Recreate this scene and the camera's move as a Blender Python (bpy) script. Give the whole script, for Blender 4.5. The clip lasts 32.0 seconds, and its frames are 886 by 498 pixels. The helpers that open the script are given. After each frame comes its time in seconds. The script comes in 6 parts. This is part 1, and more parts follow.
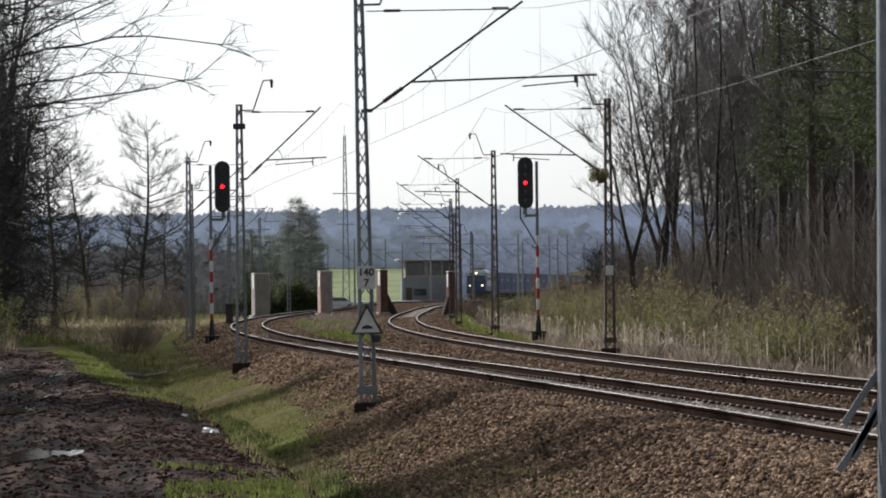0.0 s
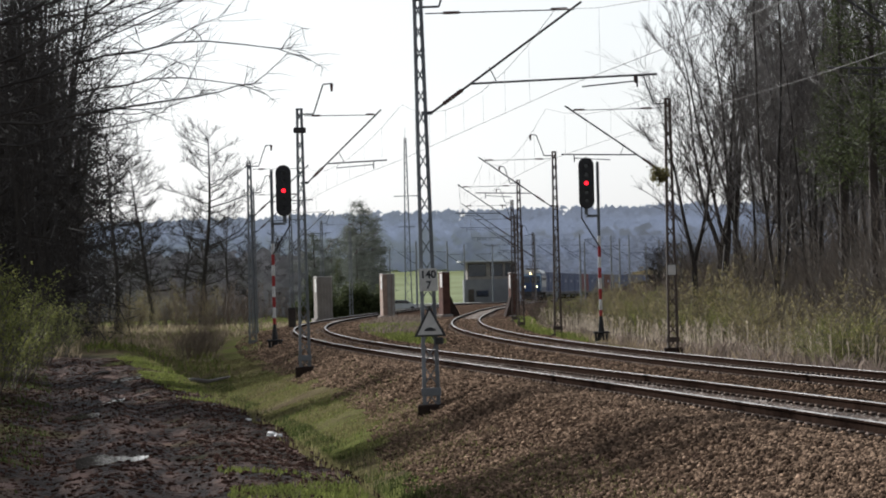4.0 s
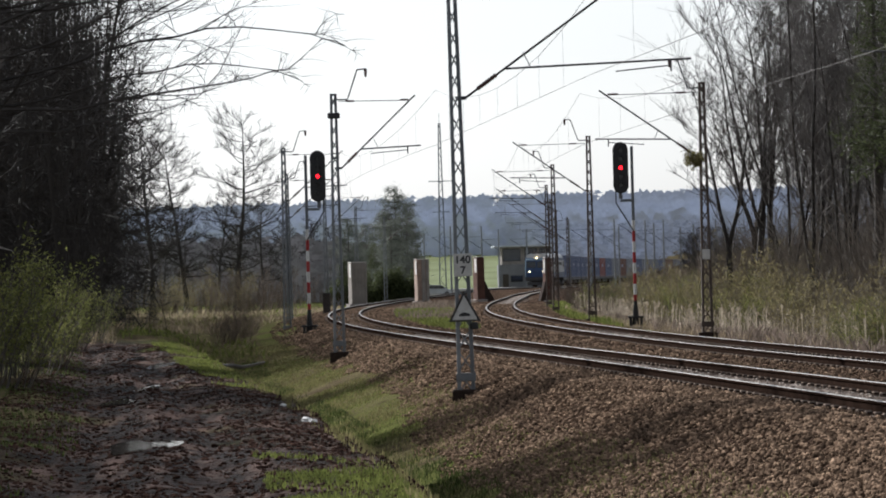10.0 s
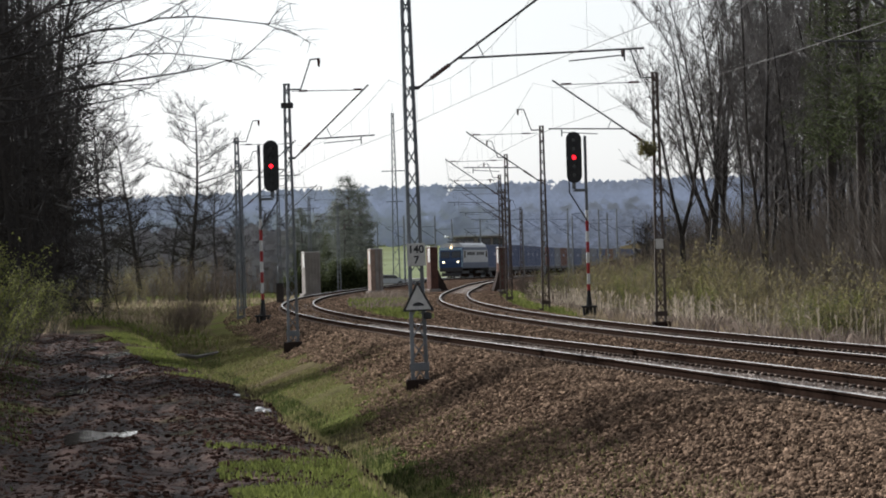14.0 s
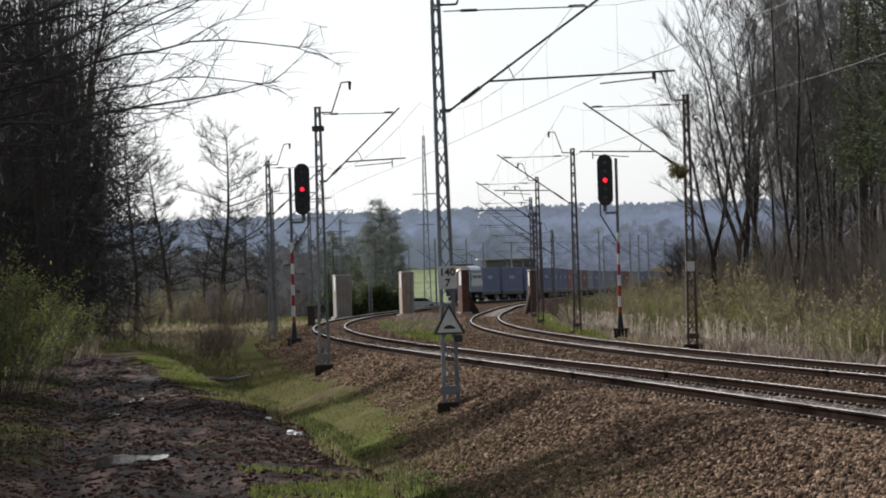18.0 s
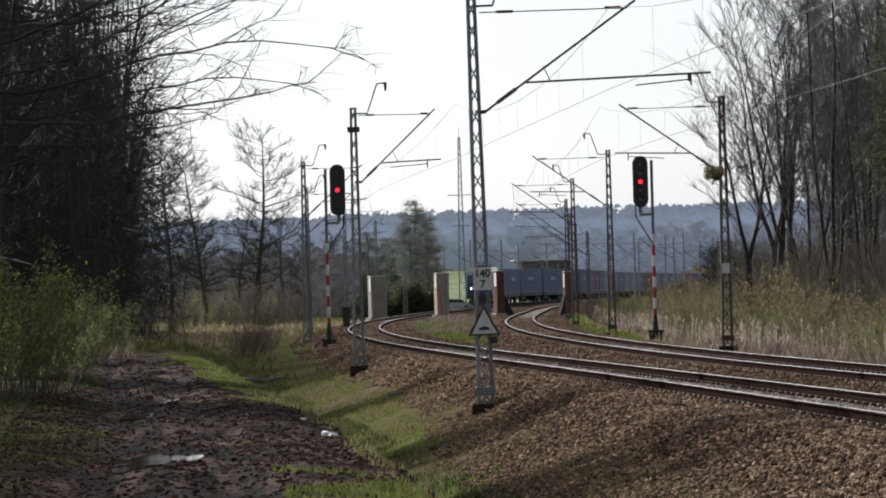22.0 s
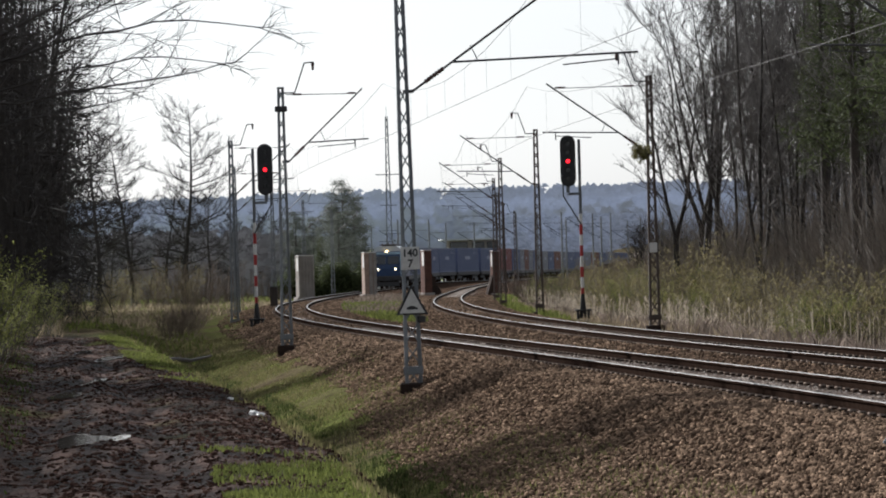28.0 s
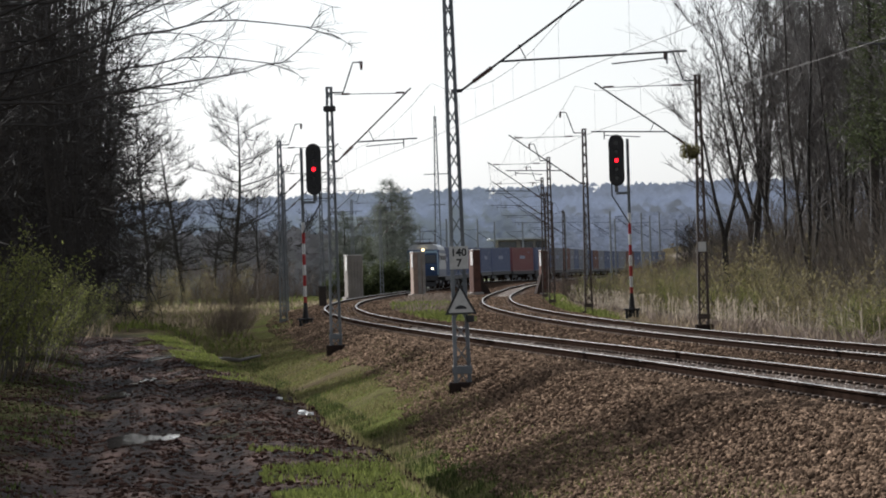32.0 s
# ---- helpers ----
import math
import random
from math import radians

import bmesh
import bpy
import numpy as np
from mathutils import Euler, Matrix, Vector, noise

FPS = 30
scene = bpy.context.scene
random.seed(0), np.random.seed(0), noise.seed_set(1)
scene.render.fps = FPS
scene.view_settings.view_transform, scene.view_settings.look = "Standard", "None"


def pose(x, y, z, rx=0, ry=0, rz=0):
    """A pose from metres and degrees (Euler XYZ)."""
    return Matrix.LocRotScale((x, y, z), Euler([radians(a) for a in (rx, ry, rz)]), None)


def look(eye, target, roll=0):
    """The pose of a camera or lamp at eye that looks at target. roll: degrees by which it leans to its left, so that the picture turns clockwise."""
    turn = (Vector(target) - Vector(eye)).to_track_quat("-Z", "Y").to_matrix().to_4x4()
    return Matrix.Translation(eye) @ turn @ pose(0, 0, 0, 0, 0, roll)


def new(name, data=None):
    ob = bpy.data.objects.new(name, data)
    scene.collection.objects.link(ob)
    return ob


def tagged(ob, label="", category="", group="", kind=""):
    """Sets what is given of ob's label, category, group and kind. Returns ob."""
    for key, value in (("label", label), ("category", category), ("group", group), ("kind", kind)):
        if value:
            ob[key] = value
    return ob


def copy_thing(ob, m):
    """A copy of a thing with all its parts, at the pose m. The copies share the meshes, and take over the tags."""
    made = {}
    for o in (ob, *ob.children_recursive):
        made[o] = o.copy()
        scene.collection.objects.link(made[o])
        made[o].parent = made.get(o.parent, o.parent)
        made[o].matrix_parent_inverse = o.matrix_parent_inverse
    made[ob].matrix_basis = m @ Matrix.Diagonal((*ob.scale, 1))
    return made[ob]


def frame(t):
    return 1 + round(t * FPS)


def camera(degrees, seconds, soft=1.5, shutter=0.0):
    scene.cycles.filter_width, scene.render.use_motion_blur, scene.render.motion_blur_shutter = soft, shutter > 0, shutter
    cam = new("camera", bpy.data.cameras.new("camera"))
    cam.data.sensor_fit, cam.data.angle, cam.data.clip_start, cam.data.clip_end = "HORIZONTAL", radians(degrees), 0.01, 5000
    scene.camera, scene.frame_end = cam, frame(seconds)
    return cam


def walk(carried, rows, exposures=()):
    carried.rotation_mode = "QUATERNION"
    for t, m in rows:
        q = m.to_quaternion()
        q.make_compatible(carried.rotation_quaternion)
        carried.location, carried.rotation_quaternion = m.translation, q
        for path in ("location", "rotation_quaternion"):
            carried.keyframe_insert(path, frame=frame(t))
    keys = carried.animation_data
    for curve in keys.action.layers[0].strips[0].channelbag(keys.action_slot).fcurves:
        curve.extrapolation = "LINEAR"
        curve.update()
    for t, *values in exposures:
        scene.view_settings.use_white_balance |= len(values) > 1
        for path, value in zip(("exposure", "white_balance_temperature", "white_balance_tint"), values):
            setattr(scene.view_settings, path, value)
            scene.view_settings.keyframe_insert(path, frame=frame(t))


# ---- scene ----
# A double-track main line with overhead wire; one standing camera with a long lens turns a little.
# Metres; z = 0 is the top of the near rails; +y is along the line of view.
EYE = (0.0, 0.0, 1.587)


def aim(az, el, roll):
    """A turn of the standing camera: degrees to the right of +y, upwards, and of lean."""
    a, e = radians(az), radians(el)
    way = Vector((math.sin(a) * math.cos(e), math.cos(a) * math.cos(e), math.sin(e)))
    return look(EYE, Vector(EYE) + way * 100, roll)


EXPOSURE = 0.34

cam = camera(11.936, 32.0, soft=1.9)
walk(cam, [
    (0, aim(1.0850, 0.5812, -0.673)), (0.5, aim(0.5853, 0.6025, -1.059)), (1, aim(0.2624, 0.6016, -0.916)),
    (1.5, aim(0.0274, 0.6700, -0.800)), (2, aim(0.1585, 0.6385, -0.839)), (2.5, aim(0.1390, 0.6155, -1.048)),
    (3, aim(0.2013, 0.6230, -1.127)), (3.5, aim(0.2491, 0.6139, -1.342)), (5.5, aim(0.2122, 0.6500, -1.278)),
    (6, aim(0.1158, 0.6095, -1.274)), (6.5, aim(0.1350, 0.5826, -1.402)), (7, aim(0.1627, 0.5272, -1.375)),
    (7.5, aim(0.0381, 0.4834, -1.392)), (8, aim(-0.0994, 0.4479, -1.496)), (8.5, aim(-0.1453, 0.4819, -1.374)),
    (9, aim(-0.1979, 0.4691, -1.586)), (9.5, aim(-0.2543, 0.4383, -1.555)), (10, aim(-0.2189, 0.4294, -1.501)),
    (10.5, aim(-0.0376, 0.4363, -1.304)), (11, aim(-0.0255, 0.4156, -1.566)), (11.5, aim(-0.0822, 0.3819, -1.553)),
    (12, aim(-0.0830, 0.3909, -1.481)), (12.5, aim(-0.0396, 0.4042, -1.351)), (13, aim(-0.0033, 0.3340, -1.615)),
    (13.5, aim(0.2391, 0.2904, -1.443)), (14, aim(0.4064, 0.2741, -1.545)), (14.5, aim(0.2690, 0.2902, -1.647)),
    (16.5, aim(0.2467, 0.3930, -1.461)), (17, aim(0.1645, 0.5510, -1.489)), (17.5, aim(0.0978, 0.6261, -1.587)),
    (18, aim(-0.0063, 0.5949, -1.631)), (18.5, aim(-0.2296, 0.5193, -1.647)), (19, aim(-0.4649, 0.4334, -1.635)),
    (19.5, aim(-0.6430, 0.3896, -1.652)), (20, aim(-0.7277, 0.3687, -1.656)), (20.5, aim(-0.7408, 0.4306, -1.568)),
    (21, aim(-0.7604, 0.5186, -1.481)), (21.5, aim(-0.6662, 0.6421, -1.403)), (22, aim(-0.4810, 0.6239, -1.479)),
    (22.5, aim(-0.3956, 0.5217, -1.634)), (23, aim(-0.4579, 0.5094, -1.764)), (23.5, aim(-0.4374, 0.5312, -1.434)),
    (24, aim(-0.2387, 0.4807, -1.465)), (24.5, aim(-0.0417, 0.4093, -1.477)), (25, aim(0.0834, 0.4054, -1.596)),
    (25.5, aim(0.0223, 0.3991, -1.611)), (27.5, aim(0.1174, 0.3789, -1.485)), (28, aim(0.4900, 0.3205, -1.528)),
    (28.5, aim(0.2738, 0.2685, -1.714)), (29, aim(0.1815, 0.2506, -1.621)), (29.5, aim(0.1509, 0.2575, -1.787)),
    (30, aim(0.0990, 0.2615, -1.735)), (30.5, aim(-0.0169, 0.2667, -1.649)), (31, aim(-0.1227, 0.2470, -1.630)),
    (31.5, aim(-0.1752, 0.3055, -1.738)), (32, aim(-0.1679, 0.3314, -1.600)),
], exposures=[(0.0, EXPOSURE, 6150, 10), (32.0, EXPOSURE, 6150, 10)])

# ---- light ----
SUN_ELEVATION, SUN_TURN = 35.0, -42.0   # degrees; turn from +y, negative to the left
world = bpy.data.worlds.new("sky")
world.use_nodes = True
scene.world = world
wn = world.node_tree
sky = wn.nodes.new("ShaderNodeTexSky")
sky.sky_type, sky.sun_disc = "NISHITA", False
sky.sun_elevation, sky.sun_rotation = radians(SUN_ELEVATION), radians(SUN_TURN)
sky.air_density, sky.dust_density, sky.ozone_density = 1.0, 1.2, 0.8
veil = wn.nodes.new("ShaderNodeHueSaturation")   # thin white haze over the whole sky
veil.inputs["Saturation"].default_value = 0.2
wn.links.new(sky.outputs[0], veil.inputs["Color"])
wn.links.new(veil.outputs[0], wn.nodes["Background"].inputs["Color"])
wn.nodes["Background"].inputs["Strength"].default_value = 0.104
sun = new("sun", bpy.data.lights.new("sun", "SUN"))
sun.data.energy, sun.data.angle, sun.data.color = 5.0, radians(0.6), (1.0, 0.96, 0.91)
to_sun = Vector((math.sin(radians(SUN_TURN)) * math.cos(radians(SUN_ELEVATION)),
                 math.cos(radians(SUN_TURN)) * math.cos(radians(SUN_ELEVATION)), math.sin(radians(SUN_ELEVATION))))
sun.matrix_world = look(to_sun * 50, (0, 0, 0))

# ---- materials ----
def material(name, a, b=None, scale=8.0, rough=0.7, metal=0.0, bump=0.0, fine=60.0, vary=0.0, spec=0.5, space="Object"):
    """Two colours broken up by noise at two scales, with relief; vary: change from piece to piece."""
    b = b or tuple(c * 0.7 for c in a)
    m = bpy.data.materials.new(name)
    m.use_nodes = True
    t = m.node_tree
    p = t.nodes["Principled BSDF"]
    co = t.nodes.new("ShaderNodeTexCoord")
    n1, n2 = t.nodes.new("ShaderNodeTexNoise"), t.nodes.new("ShaderNodeTexNoise")
    n1.inputs["Scale"].default_value, n1.inputs["Detail"].default_value = scale, 5
    n2.inputs["Scale"].default_value, n2.inputs["Detail"].default_value = fine, 3
    for n in (n1, n2):
        t.links.new(co.outputs[space], n.inputs["Vector"])
    mx = t.nodes.new("ShaderNodeMath")
    mx.operation = "MULTIPLY_ADD"
    mx.inputs[1].default_value, mx.inputs[2].default_value = 0.45, -0.0
    t.links.new(n2.outputs["Fac"], mx.inputs[0])
    ad = t.nodes.new("ShaderNodeMath")
    ad.operation = "MULTIPLY_ADD"
    ad.inputs[1].default_value = 0.75
    t.links.new(n1.outputs["Fac"], ad.inputs[0])
    t.links.new(mx.outputs[0], ad.inputs[2])
    rp = t.nodes.new("ShaderNodeValToRGB")
    rp.color_ramp.elements[0].position, rp.color_ramp.elements[1].position = 0.38, 0.82
    rp.color_ramp.elements[0].color, rp.color_ramp.elements[1].color = (*b, 1), (*a, 1)
    t.links.new(ad.outputs[0], rp.inputs["Fac"])
    out = rp.outputs[0]
    if vary:
        oi = t.nodes.new("ShaderNodeObjectInfo")
        ge = t.nodes.new("ShaderNodeNewGeometry")
        sm = t.nodes.new("ShaderNodeMath")
        sm.operation = "ADD"
        t.links.new(oi.outputs["Random"], sm.inputs[0])
        t.links.new(ge.outputs["Random Per Island"], sm.inputs[1])
        fr = t.nodes.new("ShaderNodeMath")
        fr.operation = "FRACT"
        t.links.new(sm.outputs[0], fr.inputs[0])
        mr = t.nodes.new("ShaderNodeMapRange")
        mr.inputs["To Min"].default_value, mr.inputs["To Max"].default_value = 1 - vary, 1 + vary
        t.links.new(fr.outputs[0], mr.inputs["Value"])
        hs = t.nodes.new("ShaderNodeHueSaturation")
        t.links.new(mr.outputs[0], hs.inputs["Value"])
        t.links.new(out, hs.inputs["Color"])
        out = hs.outputs[0]
    t.links.new(out, p.inputs["Base Color"])
    p.inputs["Roughness"].default_value, p.inputs["Metallic"].default_value = rough, metal
    p.inputs["Specular IOR Level"].default_value = spec
    if bump:
        bp = t.nodes.new("ShaderNodeBump")
        bp.inputs["Strength"].default_value, bp.inputs["Distance"].default_value = min(1.0, bump), 0.03
        t.links.new(ad.outputs[0], bp.inputs["Height"])
        t.links.new(bp.outputs[0], p.inputs["Normal"])
    return m


def glow(name, colour, strength):
    m = bpy.data.materials.new(name)
    m.use_nodes = True
    p = m.node_tree.nodes["Principled BSDF"]
    p.inputs["Base Color"].default_value = (*colour, 1)
    p.inputs["Emission Color"].default_value, p.inputs["Emission Strength"].default_value = (*colour, 1), strength
    return m


def leafy(name, a, b, vary=0.35):
    """Thin leaves that let some light through."""
    m = material(name, a, b, 3.0, 0.7, fine=20.0, vary=vary, spec=0.12)
    t = m.node_tree
    p, o = t.nodes["Principled BSDF"], t.nodes["Material Output"]
    tr = t.nodes.new("ShaderNodeBsdfTranslucent")
    src = p.inputs["Base Color"].links[0].from_socket
    t.links.new(src, tr.inputs["Color"])
    mx = t.nodes.new("ShaderNodeMixShader")
    mx.inputs[0].default_value = 0.4
    t.links.new(p.outputs[0], mx.inputs[1])
    t.links.new(tr.outputs[0], mx.inputs[2])
    t.links.new(mx.outputs[0], o.inputs["Surface"])
    return m


STEEL = material("galvanised steel", (0.21, 0.225, 0.24), (0.12, 0.13, 0.14), 3, 0.5, 0.35, 0.1)
DARK_STEEL = material("dark weathered steel", (0.05, 0.05, 0.055), (0.025, 0.022, 0.022), 4, 0.6, 0.1, 0.1)
RAIL_SIDE = material("rusty rail", (0.036, 0.023, 0.018), (0.018, 0.012, 0.009), 6, 0.8, 0.0, 0.3, spec=0.0)
RAIL_TOP = material("polished rail head", (0.28, 0.265, 0.25), (0.19, 0.175, 0.16), 2, 0.5, 0.45, spec=0.3)
RUSTY = material("rusty brown steel", (0.10, 0.075, 0.062), (0.05, 0.036, 0.03), 3, 0.75, 0.1, 0.2)
SLEEPER = material("concrete sleeper", (0.26, 0.21, 0.175), (0.14, 0.11, 0.092), 5, 0.85, 0, 0.4, vary=0.2, spec=0.0)
STONE = material("ballast stone", (0.25, 0.176, 0.122), (0.06, 0.04, 0.03), 9, 0.85, 0, 0.2, vary=0.65, spec=0.0)
CONCRETE = material("weathered concrete", (0.29, 0.265, 0.245), (0.165, 0.145, 0.13), 1.4, 0.9, 0, 0.6, 14, spec=0.1)
CONCRETE_PALE = material("pale concrete", (0.62, 0.6, 0.57), (0.4, 0.38, 0.36), 1.2, 0.9, 0, 0.4, 14)
BRICKY = material("red brick facing", (0.12, 0.06, 0.046), (0.055, 0.031, 0.025), 2.0, 0.9, 0, 0.6, 16, spec=0.1)
WIRE = material("copper wire", (0.12, 0.11, 0.10), (0.07, 0.06, 0.06), 1, 0.5, 0.6)
INSULATOR = material("brown porcelain", (0.10, 0.05, 0.04), (0.05, 0.03, 0.03), 5, 0.25)
DIRTY = material("dirty concrete", (0.05, 0.036, 0.03), (0.025, 0.018, 0.016), 3, 0.9, 0, 0.5, 20, spec=0.05)
TAN = material("tan weathered brickwork", (0.36, 0.26, 0.2), (0.2, 0.14, 0.11), 2.2, 0.9, 0, 0.5, 12)
BLACK = material("matt black enamel", (0.016, 0.016, 0.018), (0.01, 0.01, 0.011), 5, 0.5)
WHITE = material("white enamel", (0.78, 0.78, 0.76), (0.6, 0.6, 0.58), 6, 0.5)
SIGN_GREY = material("dusty white sign", (0.62, 0.61, 0.58), (0.45, 0.44, 0.42), 9, 0.6)
RED_PAINT = material("red paint", (0.42, 0.03, 0.03), (0.28, 0.02, 0.02), 8, 0.5)
RED_LAMP = glow("lit red lens", (1.0, 0.01, 0.02), 3.2)
HEADLIGHT = glow("lit headlight", (1.0, 0.82, 0.5), 3.5)
TOPLIGHT = glow("lit top light", (1.0, 0.72, 0.36), 4.0)
LENS = material("unlit lens", (0.03, 0.03, 0.035), (0.02, 0.02, 0.02), 5, 0.15)
BARK = material("grey brown bark", (0.07, 0.056, 0.048), (0.03, 0.024, 0.021), 1.5, 0.9, 0, 0.5, 12, vary=0.2)
# dark bark, deepened further to imitate backlit trees
BARK_DARK = material("deepened bark", (0.042, 0.035, 0.03), (0.02, 0.017, 0.015), 1.5, 0.9, 0, 0.5, 12, vary=0.2)
BARK_GREY = material("grey alder bark", (0.12, 0.1, 0.088), (0.055, 0.046, 0.04), 1.5, 0.9, 0, 0.5, 12, vary=0.2)
BARK_PALE = material("pale grey brown twigs", (0.17, 0.155, 0.145), (0.085, 0.077, 0.071), 1.5, 0.9, 0, 0.3, 12, vary=0.25)
STONE_PALE = material("paler ballast stone", (0.4, 0.35, 0.31), (0.2, 0.17, 0.15), 9, 0.85, 0, 0.2, vary=0.5, spec=0.0)
BIRCH = material("white birch bark", (0.55, 0.53, 0.5), (0.12, 0.1, 0.09), 1.2, 0.8, 0, 0.3, 7)
# green paled towards grey to imitate haze over the meadow trees
LARCH = leafy("haze-paled foliage", (0.19, 0.205, 0.175), (0.11, 0.122, 0.105))
NEEDLES = leafy("pine needles", (0.085, 0.1, 0.045), (0.04, 0.05, 0.022))
OLIVE = leafy("olive yellow leaves", (0.33, 0.285, 0.15), (0.18, 0.155, 0.08))
SPRING = leafy("young green leaves", (0.25, 0.255, 0.085), (0.11, 0.12, 0.04))
STRAW = leafy("dry straw", (0.38, 0.31, 0.21), (0.19, 0.15, 0.1), 0.5)
PLUME = leafy("pale reed plumes", (0.5, 0.43, 0.35), (0.32, 0.27, 0.21), 0.4)
GRASS = leafy("spring grass", (0.2, 0.225, 0.062), (0.09, 0.108, 0.03))
# green deepened to put the ditch's shade into the grass
GRASS_DARK = leafy("darkened grass", (0.085, 0.105, 0.034), (0.04, 0.052, 0.018))
GRASS_OLD = leafy("half dry grass", (0.25, 0.225, 0.105), (0.12, 0.112, 0.05))
BRUSH = leafy("pale violet brown brush", (0.29, 0.255, 0.22), (0.165, 0.145, 0.122))
TWIGS = leafy("grey brown brush", (0.25, 0.2, 0.165), (0.12, 0.094, 0.078))
# blue grey haze of the distance is put into these woods' colour
WOODS = material("haze-tinted far woods", (0.5, 0.545, 0.64), (0.42, 0.46, 0.55), 0.02, 0.95, 0, 0, 0.3, vary=0.04, spec=0.1)
# pale blue mixed into the thicket's grey imitates haze
BELT = material("haze-tinted thicket", (0.45, 0.495, 0.6), (0.355, 0.39, 0.48), 0.05, 0.95, 0, 0, 0.4, vary=0.2, spec=0.1)
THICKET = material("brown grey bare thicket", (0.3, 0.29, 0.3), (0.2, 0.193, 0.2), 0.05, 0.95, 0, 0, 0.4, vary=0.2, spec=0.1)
LOCO_BLUE = material("dark blue enamel", (0.025, 0.06, 0.15), (0.018, 0.04, 0.1), 1.5, 0.4, 0.1)
LOCO_GREY = material("light grey enamel", (0.48, 0.5, 0.52), (0.34, 0.35, 0.37), 1.5, 0.45)
LOCO_PALE = material("pale blue enamel", (0.36, 0.5, 0.6), (0.27, 0.38, 0.46), 1.5, 0.45)
MUD = material("wet mud", (0.075, 0.045, 0.036), (0.016, 0.0098, 0.0078), 5, 0.72, 0, 0.4, 40, vary=0.6, spec=0.0)
WATER = material("muddy water", (0.05, 0.045, 0.04), (0.04, 0.035, 0.03), 1, 0.04, 0, 0, spec=0.9)
GLASS = material("dark window glass", (0.02, 0.025, 0.03), (0.012, 0.014, 0.018), 2, 0.08, 0, 0, spec=0.8)
# navy lightened to stand in for haze over the far train
BOX_BLUE = material("haze-lightened navy paint", (0.085, 0.11, 0.2), (0.06, 0.08, 0.15), 0.8, 0.55, 0, 0, 6)
BOX_GREY = material("grey container paint", (0.20, 0.21, 0.24), (0.13, 0.135, 0.16), 0.8, 0.6, 0, 0, 6)
BOX_RED = material("red container paint", (0.2, 0.06, 0.06), (0.14, 0.045, 0.045), 0.8, 0.55, 0, 0, 6)
BOX_BROWN = material("brown container paint", (0.16, 0.07, 0.05), (0.10, 0.045, 0.035), 0.8, 0.6, 0, 0, 6)
# lettering dulled towards the paint, as haze would dull it
LETTERING = material("low-contrast lettering", (0.26, 0.29, 0.38), (0.2, 0.22, 0.3), 3, 0.7)
WALL_GREY = material("grey render", (0.2, 0.2, 0.21), (0.14, 0.14, 0.15), 0.7, 0.9, 0, 0.2, 8)
ROOF_DARK = material("dark roofing", (0.06, 0.055, 0.055), (0.04, 0.035, 0.035), 0.7, 0.8)


# ---- mesh helpers ----
def link(name, verts, faces, mat, parent=None, label="", smooth=False, mats=None, idx=None):
    me = bpy.data.meshes.new(name)
    me.from_pydata(verts, [], faces)
    for m in (mats or [mat]):
        me.materials.append(m)
    if idx is not None:
        me.polygons.foreach_set("material_index", idx)
    if smooth:
        me.polygons.foreach_set("use_smooth", [True] * len(me.polygons))
    me.update()
    ob = new(name, me)
    ob.parent = parent
    if label:
        tagged(ob, label=label)
    return ob


def part(name, bm, mat, parent, label="", smooth=False):
    """One bmesh becomes one mesh object under a thing or a part."""
    me = bpy.data.meshes.new(name)
    bm.to_mesh(me)
    bm.free()
    for m in (mat if isinstance(mat, (list, tuple)) else [mat]):
        me.materials.append(m)
    if smooth:
        me.polygons.foreach_set("use_smooth", [True] * len(me.polygons))
    ob = new(name, me)
    ob.parent = parent
    if label:
        tagged(ob, label=label)
    return ob


def box(bm, c, s, bevel=0.0, rot=None, mi=0):
    """A bevelled box of size s about c."""
    m = Matrix.Translation(c) @ (rot or Matrix()) @ Matrix.Diagonal((*s, 1))
    r = bmesh.ops.create_cube(bm, size=1, matrix=m)
    fs = {f for v in r["verts"] for f in v.link_faces}
    if mi:
        for f in fs:
            f.material_index = mi
    if bevel:
        es = {e for f in fs for e in f.edges}
        bmesh.ops.bevel(bm, geom=list(es), offset=bevel, segments=1, affect="EDGES", profile=0.5)
    return bm


def bar(bm, a, b, w, d=None, n=0):
    """A bar from a to b: square w x d, or round with n sides."""
    a, b = Vector(a), Vector(b)
    v = b - a
    q = v.to_track_quat("Z", "X").to_matrix().to_4x4()
    m = Matrix.Translation((a + b) / 2) @ q
    if n:
        bmesh.ops.create_cone(bm, cap_ends=True, segments=n, radius1=w / 2, radius2=(d or w) / 2, depth=v.length, matrix=m)
    else:
        bmesh.ops.create_cube(bm, size=1, matrix=m @ Matrix.Diagonal((w, d or w, v.length, 1)))
    return bm


def prism(bm, pts, y0, y1, mi=0, axis="y"):
    """An outline in x, z drawn out along y."""
    f = (lambda p, y: (p[0], y, p[1])) if axis == "y" else (lambda p, y: (y, p[0], p[1]))
    a = [bm.verts.new(f(p, y0)) for p in pts]
    b = [bm.verts.new(f(p, y1)) for p in pts]
    n = len(pts)
    fs = [bm.faces.new(a), bm.faces.new(b[::-1])]
    fs += [bm.faces.new((a[i], b[i], b[(i + 1) % n], a[(i + 1) % n])) for i in range(n)]
    for g in fs:
        g.material_index = mi
    bmesh.ops.recalc_face_normals(bm, faces=fs)
    return bm


def empty(name, m, label, category, group="", kind=""):
    ob = new(name)
    ob.matrix_world = m
    ob.empty_display_size = 0.2
    return tagged(ob, label, category, group, kind)


